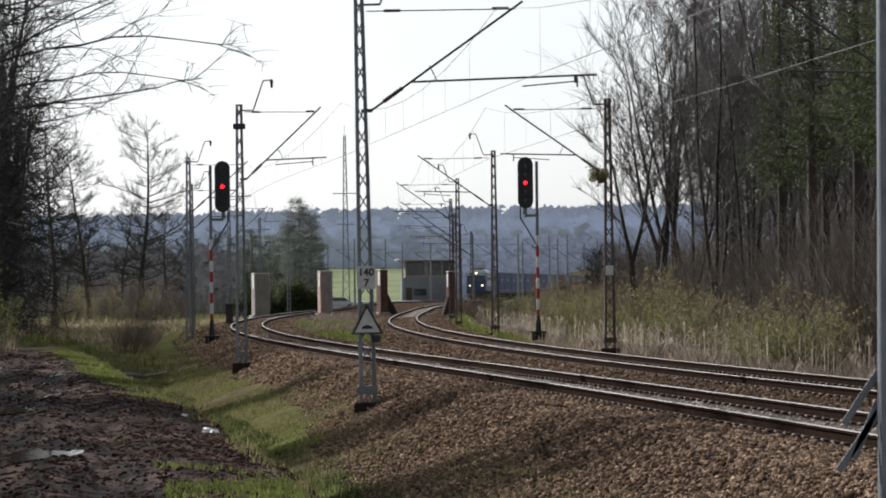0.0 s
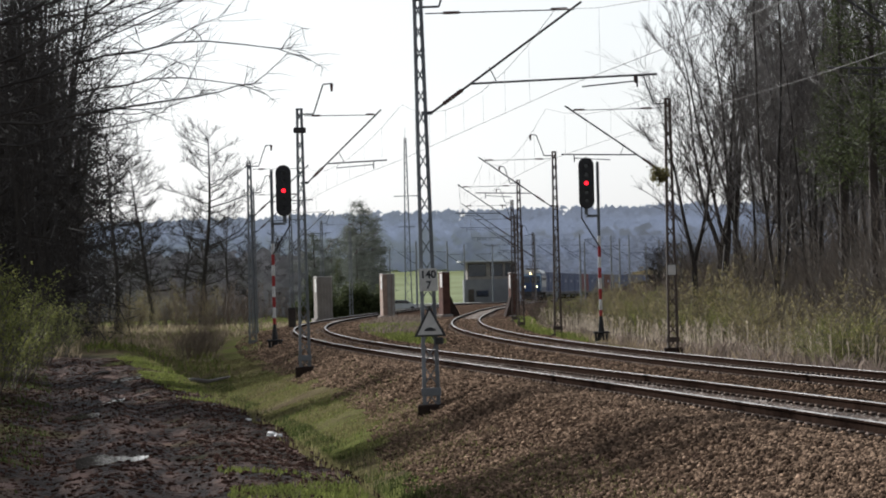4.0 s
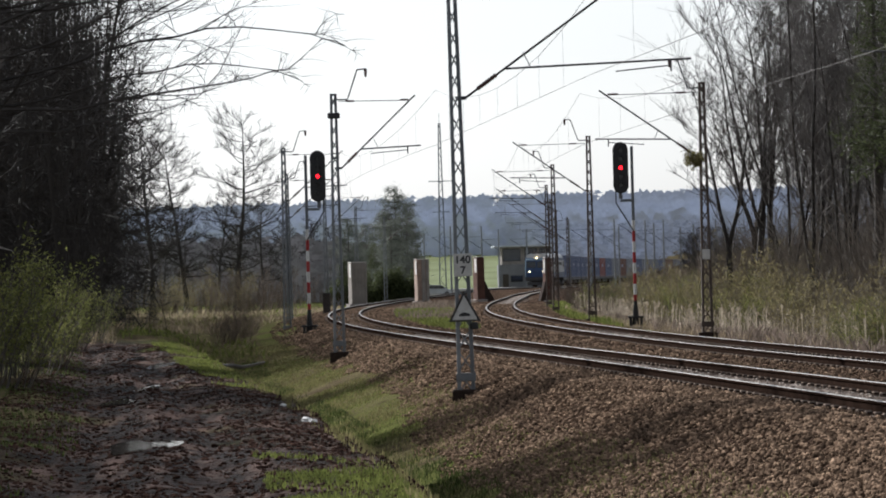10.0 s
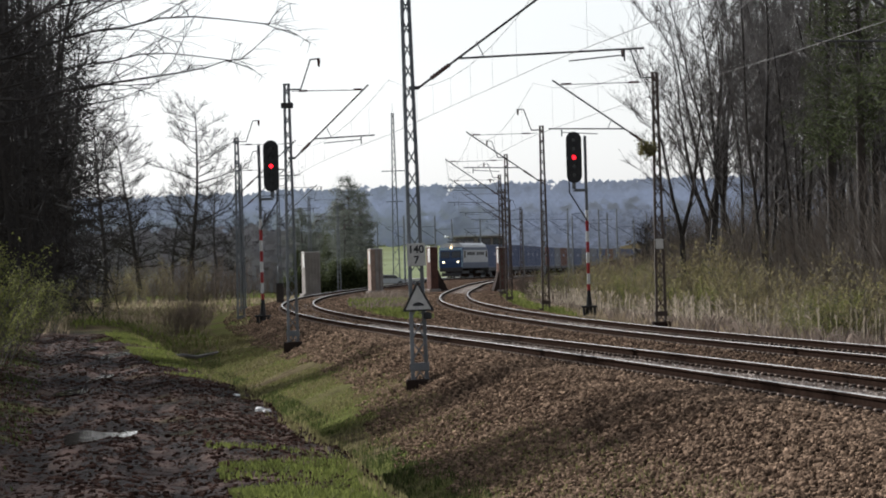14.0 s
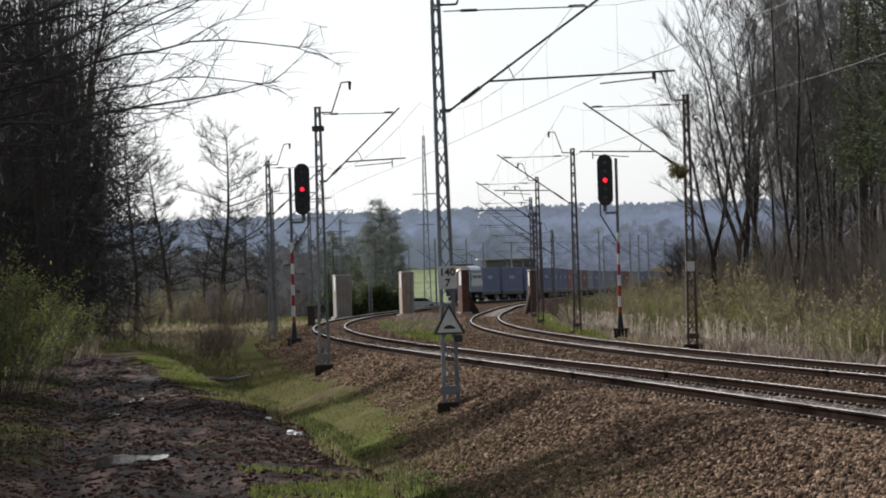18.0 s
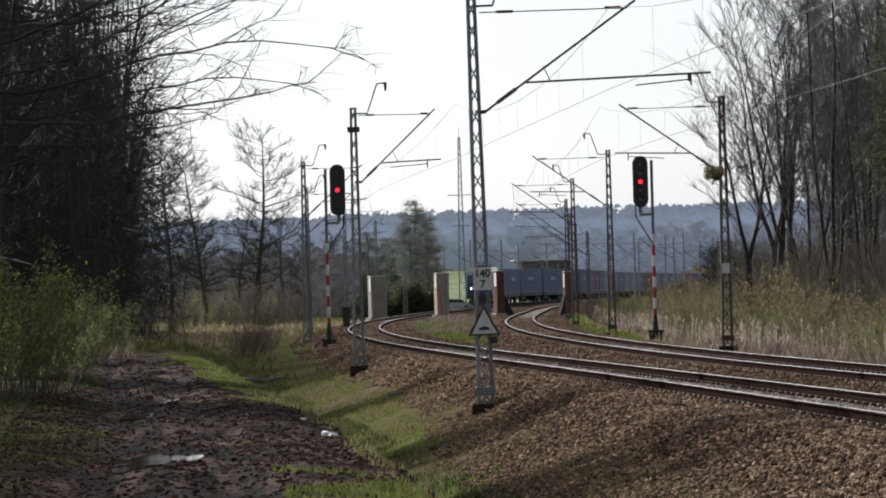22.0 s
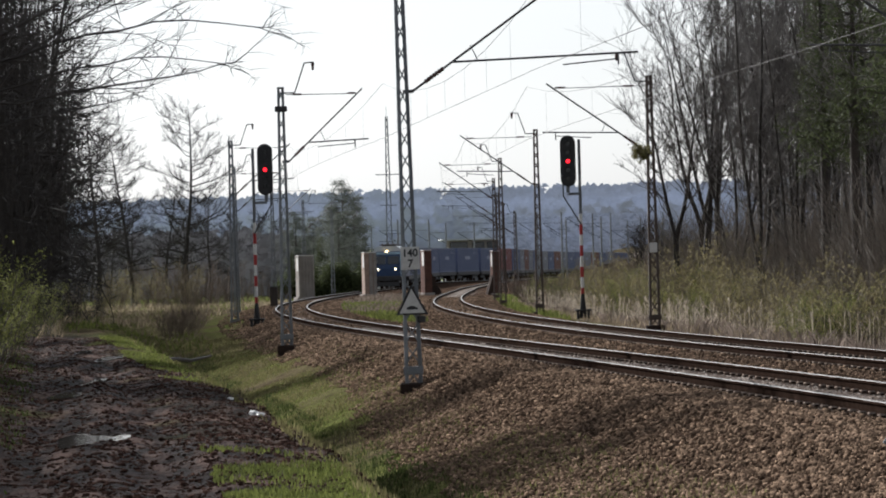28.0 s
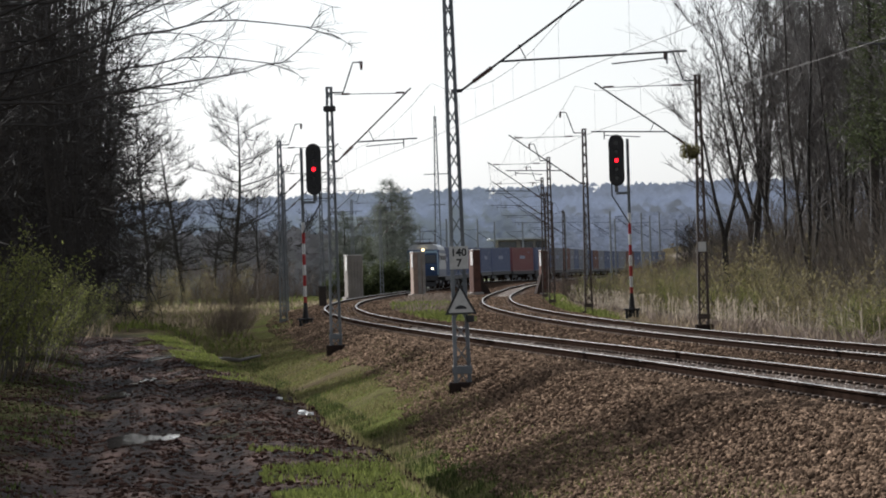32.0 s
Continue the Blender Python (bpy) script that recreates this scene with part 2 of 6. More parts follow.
def tubes(lines):
    """Vertices and faces of tapering tubes: lines of ([points], [radii], sides)."""
    vs, fs = [], []
    for pts, rad, n in lines:
        base, k = len(vs), len(pts)
        up = Vector((0.3, 0.9, 0.2))
        for i, (p, r) in enumerate(zip(pts, rad)):
            d = (pts[min(i + 1, k - 1)] - pts[max(i - 1, 0)]).normalized()
            x = d.cross(up)
            x = x.normalized() if x.length > 0.05 else d.orthogonal().normalized()
            y = d.cross(x)
            for j in range(n):
                a = 2 * math.pi * j / n
                vs.append(p + x * (r * math.cos(a)) + y * (r * math.sin(a)))
        for i in range(k - 1):
            for j in range(n):
                a, b = base + i * n + j, base + i * n + (j + 1) % n
                fs.append((a, b, b + n, a + n))
    return vs, fs


# ---- the plan of the two tracks ----
def spline(knots, values):
    k, v = np.array(knots, float), np.array(values, float)
    n, h = len(k), np.diff(k)
    a, b = np.zeros((n, n)), np.zeros(n)
    a[0, 0] = a[-1, -1] = 1
    for i in range(1, n - 1):
        a[i, i - 1:i + 2] = h[i - 1], 2 * (h[i - 1] + h[i]), h[i]
        b[i] = 6 * ((v[i + 1] - v[i]) / h[i] - (v[i] - v[i - 1]) / h[i - 1])
    m = np.linalg.solve(a, b)

    def at(x):
        x = np.asarray(x, float)
        i = np.clip(np.searchsorted(k, x) - 1, 0, n - 2)
        e, c, g = k[i + 1] - x, x - k[i], h[i]
        return m[i] * e ** 3 / 6 / g + m[i + 1] * c ** 3 / 6 / g + (v[i] / g - m[i] * g / 6) * e + (v[i + 1] / g - m[i + 1] * g / 6) * c
    return at


near_x = spline([-60, 0, 40, 75, 110, 150, 190, 235, 290, 350, 399, 424, 450, 475, 495, 511, 527, 540, 553, 569, 590, 620, 700, 800, 960, 1100],
                [13.2, 9.5, 6.68, 3.77, 0.53, -2.86, -5.14, -6.12, -5.78, -4.5, -3.1, -2.1, -0.8, 0.6, 2.0, 3.8, 6.9, 9.5, 11.6, 13.5, 15.1, 17.2, 24.5, 38, 62, 90])
far_x = spline([-60, 0, 40, 75, 110, 150, 190, 235, 290, 350, 420, 520, 640],
               [21.4, 14.9, 10.85, 7.73, 5.19, 3.19, 2.15, 2.21, 3.17, 4.65, 6.6, 13.5, 27.0])


def smooth(x):
    x = np.clip(x, 0.0, 1.0)
    return x * x * (3 - 2 * x)


def rail_z(y):
    y = np.asarray(y, float)
    return 0.14 * smooth((y - 90) / 170) + 0.35 * smooth((y - 415) / 110)


def frame_at(f, y):
    """Place, forward way and right-hand way on a track."""
    x, d = float(f(y)), (float(f(y + 0.5)) - float(f(y - 0.5)))
    w = Vector((d, 1, 0)).normalized()
    return Vector((x, y, float(rail_z(y)))), w, Vector((w.y, -w.x, 0))


def fbm(x, y, s, seed=0.0, octaves=3):
    """Smooth value noise on arrays, about -1 to 1."""
    x, y = np.asarray(x, float), np.asarray(y, float)
    r, a = 0.0, 1.0
    for o in range(octaves):
        k, c, n = (2 ** o) / (1.9 * s), math.cos(0.7 * o + 0.4), math.sin(0.7 * o + 0.4)
        px, py = (x * c - y * n) * k + 17.3 * seed + 5.1 * o, (x * n + y * c) * k - 9.7 * seed + 3.3 * o
        ix, iy = np.floor(px), np.floor(py)
        fx, fy = px - ix, py - iy
        fx, fy = fx * fx * (3 - 2 * fx), fy * fy * (3 - 2 * fy)

        def at(i, j):
            h = np.sin(i * 127.1 + j * 311.7) * 43758.5453
            return 2 * (h - np.floor(h)) - 1
        top = at(ix, iy) * (1 - fx) + at(ix + 1, iy) * fx
        low = at(ix, iy + 1) * (1 - fx) + at(ix + 1, iy + 1) * fx
        r = r + a * (top * (1 - fy) + low * fy)
        a *= 0.55
    return r


# ---- ground ----
def ground_base(x, y):
    """Height of the ground: embankment, ditch, muddy path, meadow and hill."""
    x, y = np.asarray(x, float), np.asarray(y, float)
    c1 = near_x(np.clip(y, -60, 1100))
    c2 = np.maximum(far_x(np.clip(y, -60, 640)), c1 + 3.9)
    rz = rail_z(y)
    u, v = x - c1, x - c2
    left = np.interp(u, [-60, -30, -14, -11.2, -10.6, -9.6, -8.2, -7.35, -6.6, -6.15, -5.6, -4.4, -3.0, -2.1, -1.75],
                     [0.5, 0.25, 0.1, 0.05, -0.04, -0.03, -0.05, -0.16, -1.15, -1.72, -1.7, -1.25, -0.74, -0.24, -0.185])
    flat = np.interp(u, [-60, -30, -14, -11.2, -10.6, -9.6, -8.2, -7.35, -6.6, -5.6, -4.4, -3.0, -2.1, -1.75],
                     [0.5, 0.25, 0.1, 0.05, -0.04, -0.03, -0.05, -0.2, -0.62, -0.74, -0.74, -0.62, -0.24, -0.185])
    k = smooth((y - 122) / 30)
    left = left * (1 - k) + flat * k
    low = np.interp(u, [-60, -12, -7, -4, -2.05, -1.75], [-0.8, -0.85, -0.8, -0.6, -0.24, -0.185])
    k = smooth((y - 148) / 70)
    left = left * (1 - k) + low * k
    right = np.interp(v, [1.75, 2.1, 3.0, 3.9, 5.5, 9, 20, 60], [-0.185, -0.24, -0.4, -0.45, -0.85, -0.95, -0.7, -0.4])
    z = np.where(u < 0, left, np.where(v > 0, right, -0.185)) + rz
    for w in (u, v):   # the shoulders cover the sleepers' ends
        z = z + 0.034 * np.exp(-((np.abs(w) - 1.26) / 0.3) ** 4)
        z = z + 0.03 * np.exp(-(w / 0.6) ** 6) * smooth((y - 105) / 30)
    off = np.where((u > -1.7) & (v < 1.7), 0, 1.0)
    z = z + off * (0.05 * fbm(x, y, 2.2, 1.0) + 0.12 * fbm(x, y, 14.0, 2.0, 2) * smooth((np.abs(u) - 8) / 10))
    path = np.exp(-((u + 9.6) / 1.25) ** 4) * smooth((135 - y) / 20)
    z = z + path * (0.028 * fbm(x, y * 0.5, 0.22, 4.0, 3) + 0.045 * np.cos((u + 9.6) * 5.2 + 0.8 * fbm(x, y, 3.0, 6.0, 1)) - 0.02)
    z = z + 7.6 * smooth((y - 640) / 420) + 17.5 * smooth((y - 1050) / 500) + 4 * smooth((y - 1050) / 300) * fbm(x, y, 260.0, 1.5, 2)
    return z


# hollows in the path that hold water: x, y, half width, half length
# first holds the puddle; the others are added for glints on wet mud
HOLLOWS = [(-3.3, 43.6, 0.31, 1.9), (-3.15, 41.0, 0.1, 0.5), (-5.0, 62.0, 0.2, 2.0), (-6.1, 78.0, 0.18, 2.5), (-3.9, 52.0, 0.12, 0.7), (-5.3, 70.0, 0.15, 2.6),
           (-6.5, 92.0, 0.22, 3.5), (-7.8, 100.0, 0.2, 3.0)]
HOLLOWS = [(x, y, w, l, float(np.mean(ground_base(np.array([x - w, x, x + w]), np.array([y - l, y, y + l])))) - 0.006) for x, y, w, l in HOLLOWS]


def ground_z(x, y):
    """The ground with the puddles' hollows in it."""
    x, y = np.asarray(x, float), np.asarray(y, float)
    z = ground_base(x, y)
    for hx, hy, w, l, level in HOLLOWS:
        r = np.hypot((x - hx) / w, (y - hy) / l) + 0.35 * fbm(x, y, 0.3, hy, 2)
        m = smooth((1.7 - r) / 0.8)
        z = z * (1 - m) + (level - 0.025) * m
    return z


def ballast_edge(y):
    """How far down the slope the ballast lies."""
    return 4.5 - 1.75 * smooth((np.asarray(y, float) - 62) / 48)


def build_ground():
    ys = np.concatenate([np.arange(-60, 20, 8.0), np.arange(20, 29, 1.0), np.arange(29, 100, 0.22), np.arange(100, 150, 0.6), np.arange(150, 300, 2.0),
                         np.arange(300, 700, 8.0), np.arange(700, 1700, 30.0), np.arange(1700, 4700, 250.0)])
    us = np.concatenate([-np.geomspace(2200, 62, 22), np.arange(-60, -14, 3.0), np.arange(-14, -1.6, 0.14), np.arange(-1.6, 8.0, 0.2),
                         np.arange(8, 24, 1.0), np.arange(24, 60, 4.0), np.geomspace(62, 2200, 22)])
    Y, U = np.meshgrid(ys, us, indexing="ij")
    X = U + near_x(np.clip(Y, -60, 420))
    Z = ground_z(X, Y)
    nr, nc = X.shape
    co = np.stack([X, Y, Z], -1).reshape(-1, 3)
    i = np.arange(nr * nc).reshape(nr, nc)
    f = np.stack([i[:-1, :-1], i[:-1, 1:], i[1:, 1:], i[1:, :-1]], -1).reshape(-1, 4)
    me = bpy.data.meshes.new("ground")
    me.vertices.add(len(co))
    me.vertices.foreach_set("co", co.ravel())
    me.loops.add(f.size)
    me.loops.foreach_set("vertex_index", f.ravel())
    me.polygons.add(len(f))
    me.polygons.foreach_set("loop_start", np.arange(0, f.size, 4))
    me.update(calc_edges=True)
    me.polygons.foreach_set("use_smooth", [True] * len(f))
    # what lies where: red grass, green mud, blue ballast
    c1 = near_x(np.clip(Y, -60, 1100))
    c2 = np.maximum(far_x(np.clip(Y, -60, 640)), c1 + 3.9)
    u, v = X - c1, X - c2
    wob = 0.6 * fbm(X, Y, 1.3, 3.0) + 0.3 * fbm(X, Y, 0.4, 8.0)
    ball = smooth((u + ballast_edge(Y) + wob) / 0.7) * smooth((3.1 + 0.5 * wob - v) / 0.6) * smooth((650 - Y) / 60)
    ball = np.maximum(ball, 0.85 * smooth((Y - 325) / 25) * smooth((650 - Y) / 60) * smooth((u + 6) / 2) * smooth((9 - v) / 3))
    between = smooth((u - 2.2) / 0.4) * smooth((-v - 2.2) / 0.4) * smooth((Y - 170) / 25) * smooth((330 - Y) / 15)
    ball = ball * (1 - 0.6 * between)
    mud = np.exp(-((u + 9.6 + 0.9 * wob) / 1.6) ** 4) * smooth((138 - Y) / 14)
    mud = np.maximum(mud, 0.8 * smooth((-6.6 - u + wob) / 0.5) * smooth((u + 8.9) / 0.4) * smooth((110 - Y) / 30) * smooth((Y - 35) / 5 + wob))
    grass = np.clip(0.5 + 0.6 * fbm(X, Y, 2.5, 7.0, 4), 0, 1) * np.where(v > 3, 0.12, 1.0) * (1 - 0.75 * smooth((-12.2 - u) / 1.5) * smooth((330 - Y) / 60))
    grass = np.where((Y > 130) & (u < -4), grass * (1 - 0.55 * smooth((Y - 130) / 30)), grass)
    grass = np.where((Y > 270) & (u < -6), np.maximum(grass, 0.95 * smooth((Y - 270) / 30)), grass)
    grass = np.where(Y > 420, np.where(X < 0.019 * Y, np.maximum(grass, 0.55), 0.15), grass)
    field = smooth((Y - 590) / 60) * smooth((1150 - Y) / 40) * (0.75 + 0.25 * fbm(X, Y, 30.0, 2.0)) * smooth((0.019 - X / np.maximum(Y, 1.0)) / 0.006)
    col = np.stack([grass, mud, ball, np.clip(field, 0, 1)], -1).reshape(-1, 4)
    at = me.color_attributes.new("cover", "FLOAT_COLOR", "POINT")
    at.data.foreach_set("color", col.ravel().astype(np.float32))
    gauge = np.maximum(smooth((0.95 - np.abs(u)) / 0.3), smooth((0.95 - np.abs(v)) / 0.3)).reshape(-1)
    at = me.attributes.new("gauge", "FLOAT", "POINT")
    at.data.foreach_set("value", gauge.astype(np.float32))
    m = bpy.data.materials.new("ground cover")
    m.use_nodes = True
    t = m.node_tree
    p = t.nodes["Principled BSDF"]
    vc = t.nodes.new("ShaderNodeVertexColor")
    vc.layer_name = "cover"
    sp = t.nodes.new("ShaderNodeSeparateColor")
    t.links.new(vc.outputs[0], sp.inputs[0])
    co = t.nodes.new("ShaderNodeTexCoord")

    def noise_tex(s, d=5):
        n = t.nodes.new("ShaderNodeTexNoise")
        n.inputs["Scale"].default_value, n.inputs["Detail"].default_value = s, d
        t.links.new(co.outputs["Object"], n.inputs["Vector"])
        return n.outputs["Fac"]

    def rut_tex(s, d=6):
        """Noise drawn out along the way that the wheels took."""
        k = t.nodes.new("ShaderNodeMapping")
        k.inputs["Scale"].default_value = (1.0, 0.16, 1.0)
        n = t.nodes.new("ShaderNodeTexNoise")
        n.inputs["Scale"].default_value, n.inputs["Detail"].default_value = s, d
        t.links.new(co.outputs["Object"], k.inputs["Vector"])
        t.links.new(k.outputs[0], n.inputs["Vector"])
        return n.outputs["Fac"]

    def ramp(fac, a, b, lo=0.35, hi=0.65):
        r = t.nodes.new("ShaderNodeValToRGB")
        r.color_ramp.elements[0].position, r.color_ramp.elements[1].position = lo, hi
        r.color_ramp.elements[0].color, r.color_ramp.elements[1].color = (*a, 1), (*b, 1)
        t.links.new(fac, r.inputs["Fac"])
        return r.outputs[0]

    def mix(fac, a, b):
        x = t.nodes.new("ShaderNodeMix")
        x.data_type = "RGBA"
        t.links.new(fac, x.inputs[0])
        t.links.new(a, x.inputs[6])
        t.links.new(b, x.inputs[7])
        return x.outputs[2]

    def edge(fac, n, gain=0.15):
        """A cover's weight, roughened by noise."""
        a = t.nodes.new("ShaderNodeMath")
        a.operation = "ADD"
        t.links.new(fac, a.inputs[0])
        t.links.new(n, a.inputs[1])
        b = t.nodes.new("ShaderNodeMapRange")
        b.inputs["From Min"].default_value, b.inputs["From Max"].default_value = 1 - gain, 1 + gain
        t.links.new(a.outputs[0], b.inputs["Value"])
        return b.outputs[0]

    n_mid, n_fine = noise_tex(1.3), noise_tex(14.0)
    vo = t.nodes.new("ShaderNodeTexVoronoi")
    vo.inputs["Scale"].default_value = 17.0
    t.links.new(co.outputs["Object"], vo.inputs["Vector"])
    dry = ramp(n_mid, (0.06, 0.046, 0.03), (0.14, 0.112, 0.07))
    green = ramp(n_fine, (0.042, 0.05, 0.017), (0.14, 0.15, 0.05))
    mudc = ramp(rut_tex(3.2, 10), (0.012, 0.0078, 0.006), (0.125, 0.079, 0.063), 0.46, 0.72)
    # ballast ground, darkened to paint shade into the gaps between loose stones
    stonec = ramp(vo.outputs["Color"], (0.03, 0.02, 0.015), (0.15, 0.102, 0.074), 0.15, 0.95)
    c = mix(edge(sp.outputs[0], n_mid, 0.45), dry, green)
    c = mix(edge(sp.outputs[1], n_fine, 0.3), c, mudc)
    c = mix(edge(sp.outputs[2], n_fine), c, stonec)
    ga = t.nodes.new("ShaderNodeAttribute")
    ga.attribute_name = "gauge"
    c = mix(ga.outputs["Fac"], c, ramp(vo.outputs["Color"], (0.16, 0.135, 0.12), (0.42, 0.37, 0.33), 0.15, 0.95))
    # far field's green is paled to put haze into its colour
    c = mix(vc.outputs["Alpha"], c, ramp(noise_tex(0.05), (0.18, 0.205, 0.12), (0.24, 0.27, 0.165)))
    t.links.new(c, p.inputs["Base Color"])
    sheen = t.nodes.new("ShaderNodeMath")
    sheen.operation = "MULTIPLY"
    sheen.inputs[1].default_value = 0.025
    t.links.new(sp.outputs[1], sheen.inputs[0])
    t.links.new(sheen.outputs[0], p.inputs["Specular IOR Level"])
    wet = t.nodes.new("ShaderNodeMapRange")
    wet.inputs["To Min"].default_value, wet.inputs["To Max"].default_value = 0.92, 0.6
    t.links.new(sp.outputs[1], wet.inputs["Value"])
    t.links.new(wet.outputs[0], p.inputs["Roughness"])
    bp = t.nodes.new("ShaderNodeBump")
    bp.inputs["Strength"].default_value, bp.inputs["Distance"].default_value = 1.0, 0.1
    pebble = t.nodes.new("ShaderNodeMath")
    pebble.operation = "MULTIPLY"
    t.links.new(vo.outputs["Distance"], pebble.inputs[0])
    t.links.new(sp.outputs[2], pebble.inputs[1])
    sm = t.nodes.new("ShaderNodeMath")
    t.links.new(noise_tex(7.0, 9), sm.inputs[0])
    t.links.new(pebble.outputs[0], sm.inputs[1])
    t.links.new(sm.outputs[0], bp.inputs["Height"])
    t.links.new(bp.outputs[0], p.inputs["Normal"])
    me.materials.append(m)
    return tagged(new("ground", me), "railway embankment with ballast, grassy ditch, muddy path and meadow", "ground", kind="structure")


build_ground()


# ---- tracks ----
def rail_profile():
    return [(-0.07, -0.17), (0.07, -0.17), (0.07, -0.155), (0.012, -0.135), (0.012, -0.045), (0.036, -0.036), (0.036, -0.006), (0.028, 0.0),
            (-0.028, 0.0), (-0.036, -0.006), (-0.036, -0.036), (-0.012, -0.045), (-0.012, -0.135), (-0.07, -0.155)]


def sleeper_mesh():
    bm = bmesh.new()
    box(bm, (0, 0, -0.27), (2.5, 0.24, 0.2), 0.02)
    for s in (-1, 1):
        for e in (-1, 1):
            box(bm, (s * 0.752 + e * 0.115, 0, -0.145), (0.1, 0.13, 0.06), 0.02, mi=1)
    me = bpy.data.meshes.new("sleeper")
    bm.to_mesh(me)
    bm.free()
    me.materials.append(SLEEPER)
    me.materials.append(RAIL_SIDE)
    return me


SLEEPER_MESH = sleeper_mesh()


def build_track(f, y0, y1, label, y_parts):
    root = tagged(new("railway_track"), label, "railway track", "pair of tracks")
    prof = rail_profile()
    n = len(prof)
    ys = np.concatenate([np.arange(y0, 130, 2.0), np.arange(130, y1, 4.0)])
    for side in (-0.752, 0.752):
        vs, fs, idx = [], [], []
        for y in ys:
            o, w, r = frame_at(f, float(y))
            vs += [o + r * (side + px) + Vector((0, 0, pz)) for px, pz in prof]
        for i in range(len(ys) - 1):
            for j in range(n):
                a, b = i * n + j, i * n + (j + 1) % n
                fs.append((a, b, b + n, a + n))
                idx.append(1 if 5 <= j <= 8 else 0)
        link("rail", vs, fs, None, root, "rusty steel rail with a polished head", mats=[RAIL_SIDE, RAIL_TOP], idx=idx)
    # sleepers: single pieces in the near stretch, the rest joined
    s, y = 0.0, y0
    sv, sf = [v.co.copy() for v in SLEEPER_MESH.vertices], [tuple(p.vertices) for p in SLEEPER_MESH.polygons]
    si = [p.material_index for p in SLEEPER_MESH.polygons]
    vs, fs, idx = [], [], []
    while y < min(y1, 330):
        o, w, r = frame_at(f, y)
        m = Matrix(((r.x, w.x, 0, o.x), (r.y, w.y, 0, o.y), (0, 0, 1, o.z), (0, 0, 0, 1)))
        if y_parts[0] < y < y_parts[1]:
            ob = new("sleeper", SLEEPER_MESH)
            ob.parent = root
            ob.matrix_local = m
        else:
            b = len(vs)
            vs += [m @ v for v in sv]
            fs += [tuple(b + q for q in p) for p in sf]
            idx += si
        y += 0.6 * w.y
    tagged(link("sleeper_bed", vs, fs, None, root, "concrete sleepers in ballast", mats=[SLEEPER, RAIL_SIDE], idx=idx), kind="stuff")
    return root


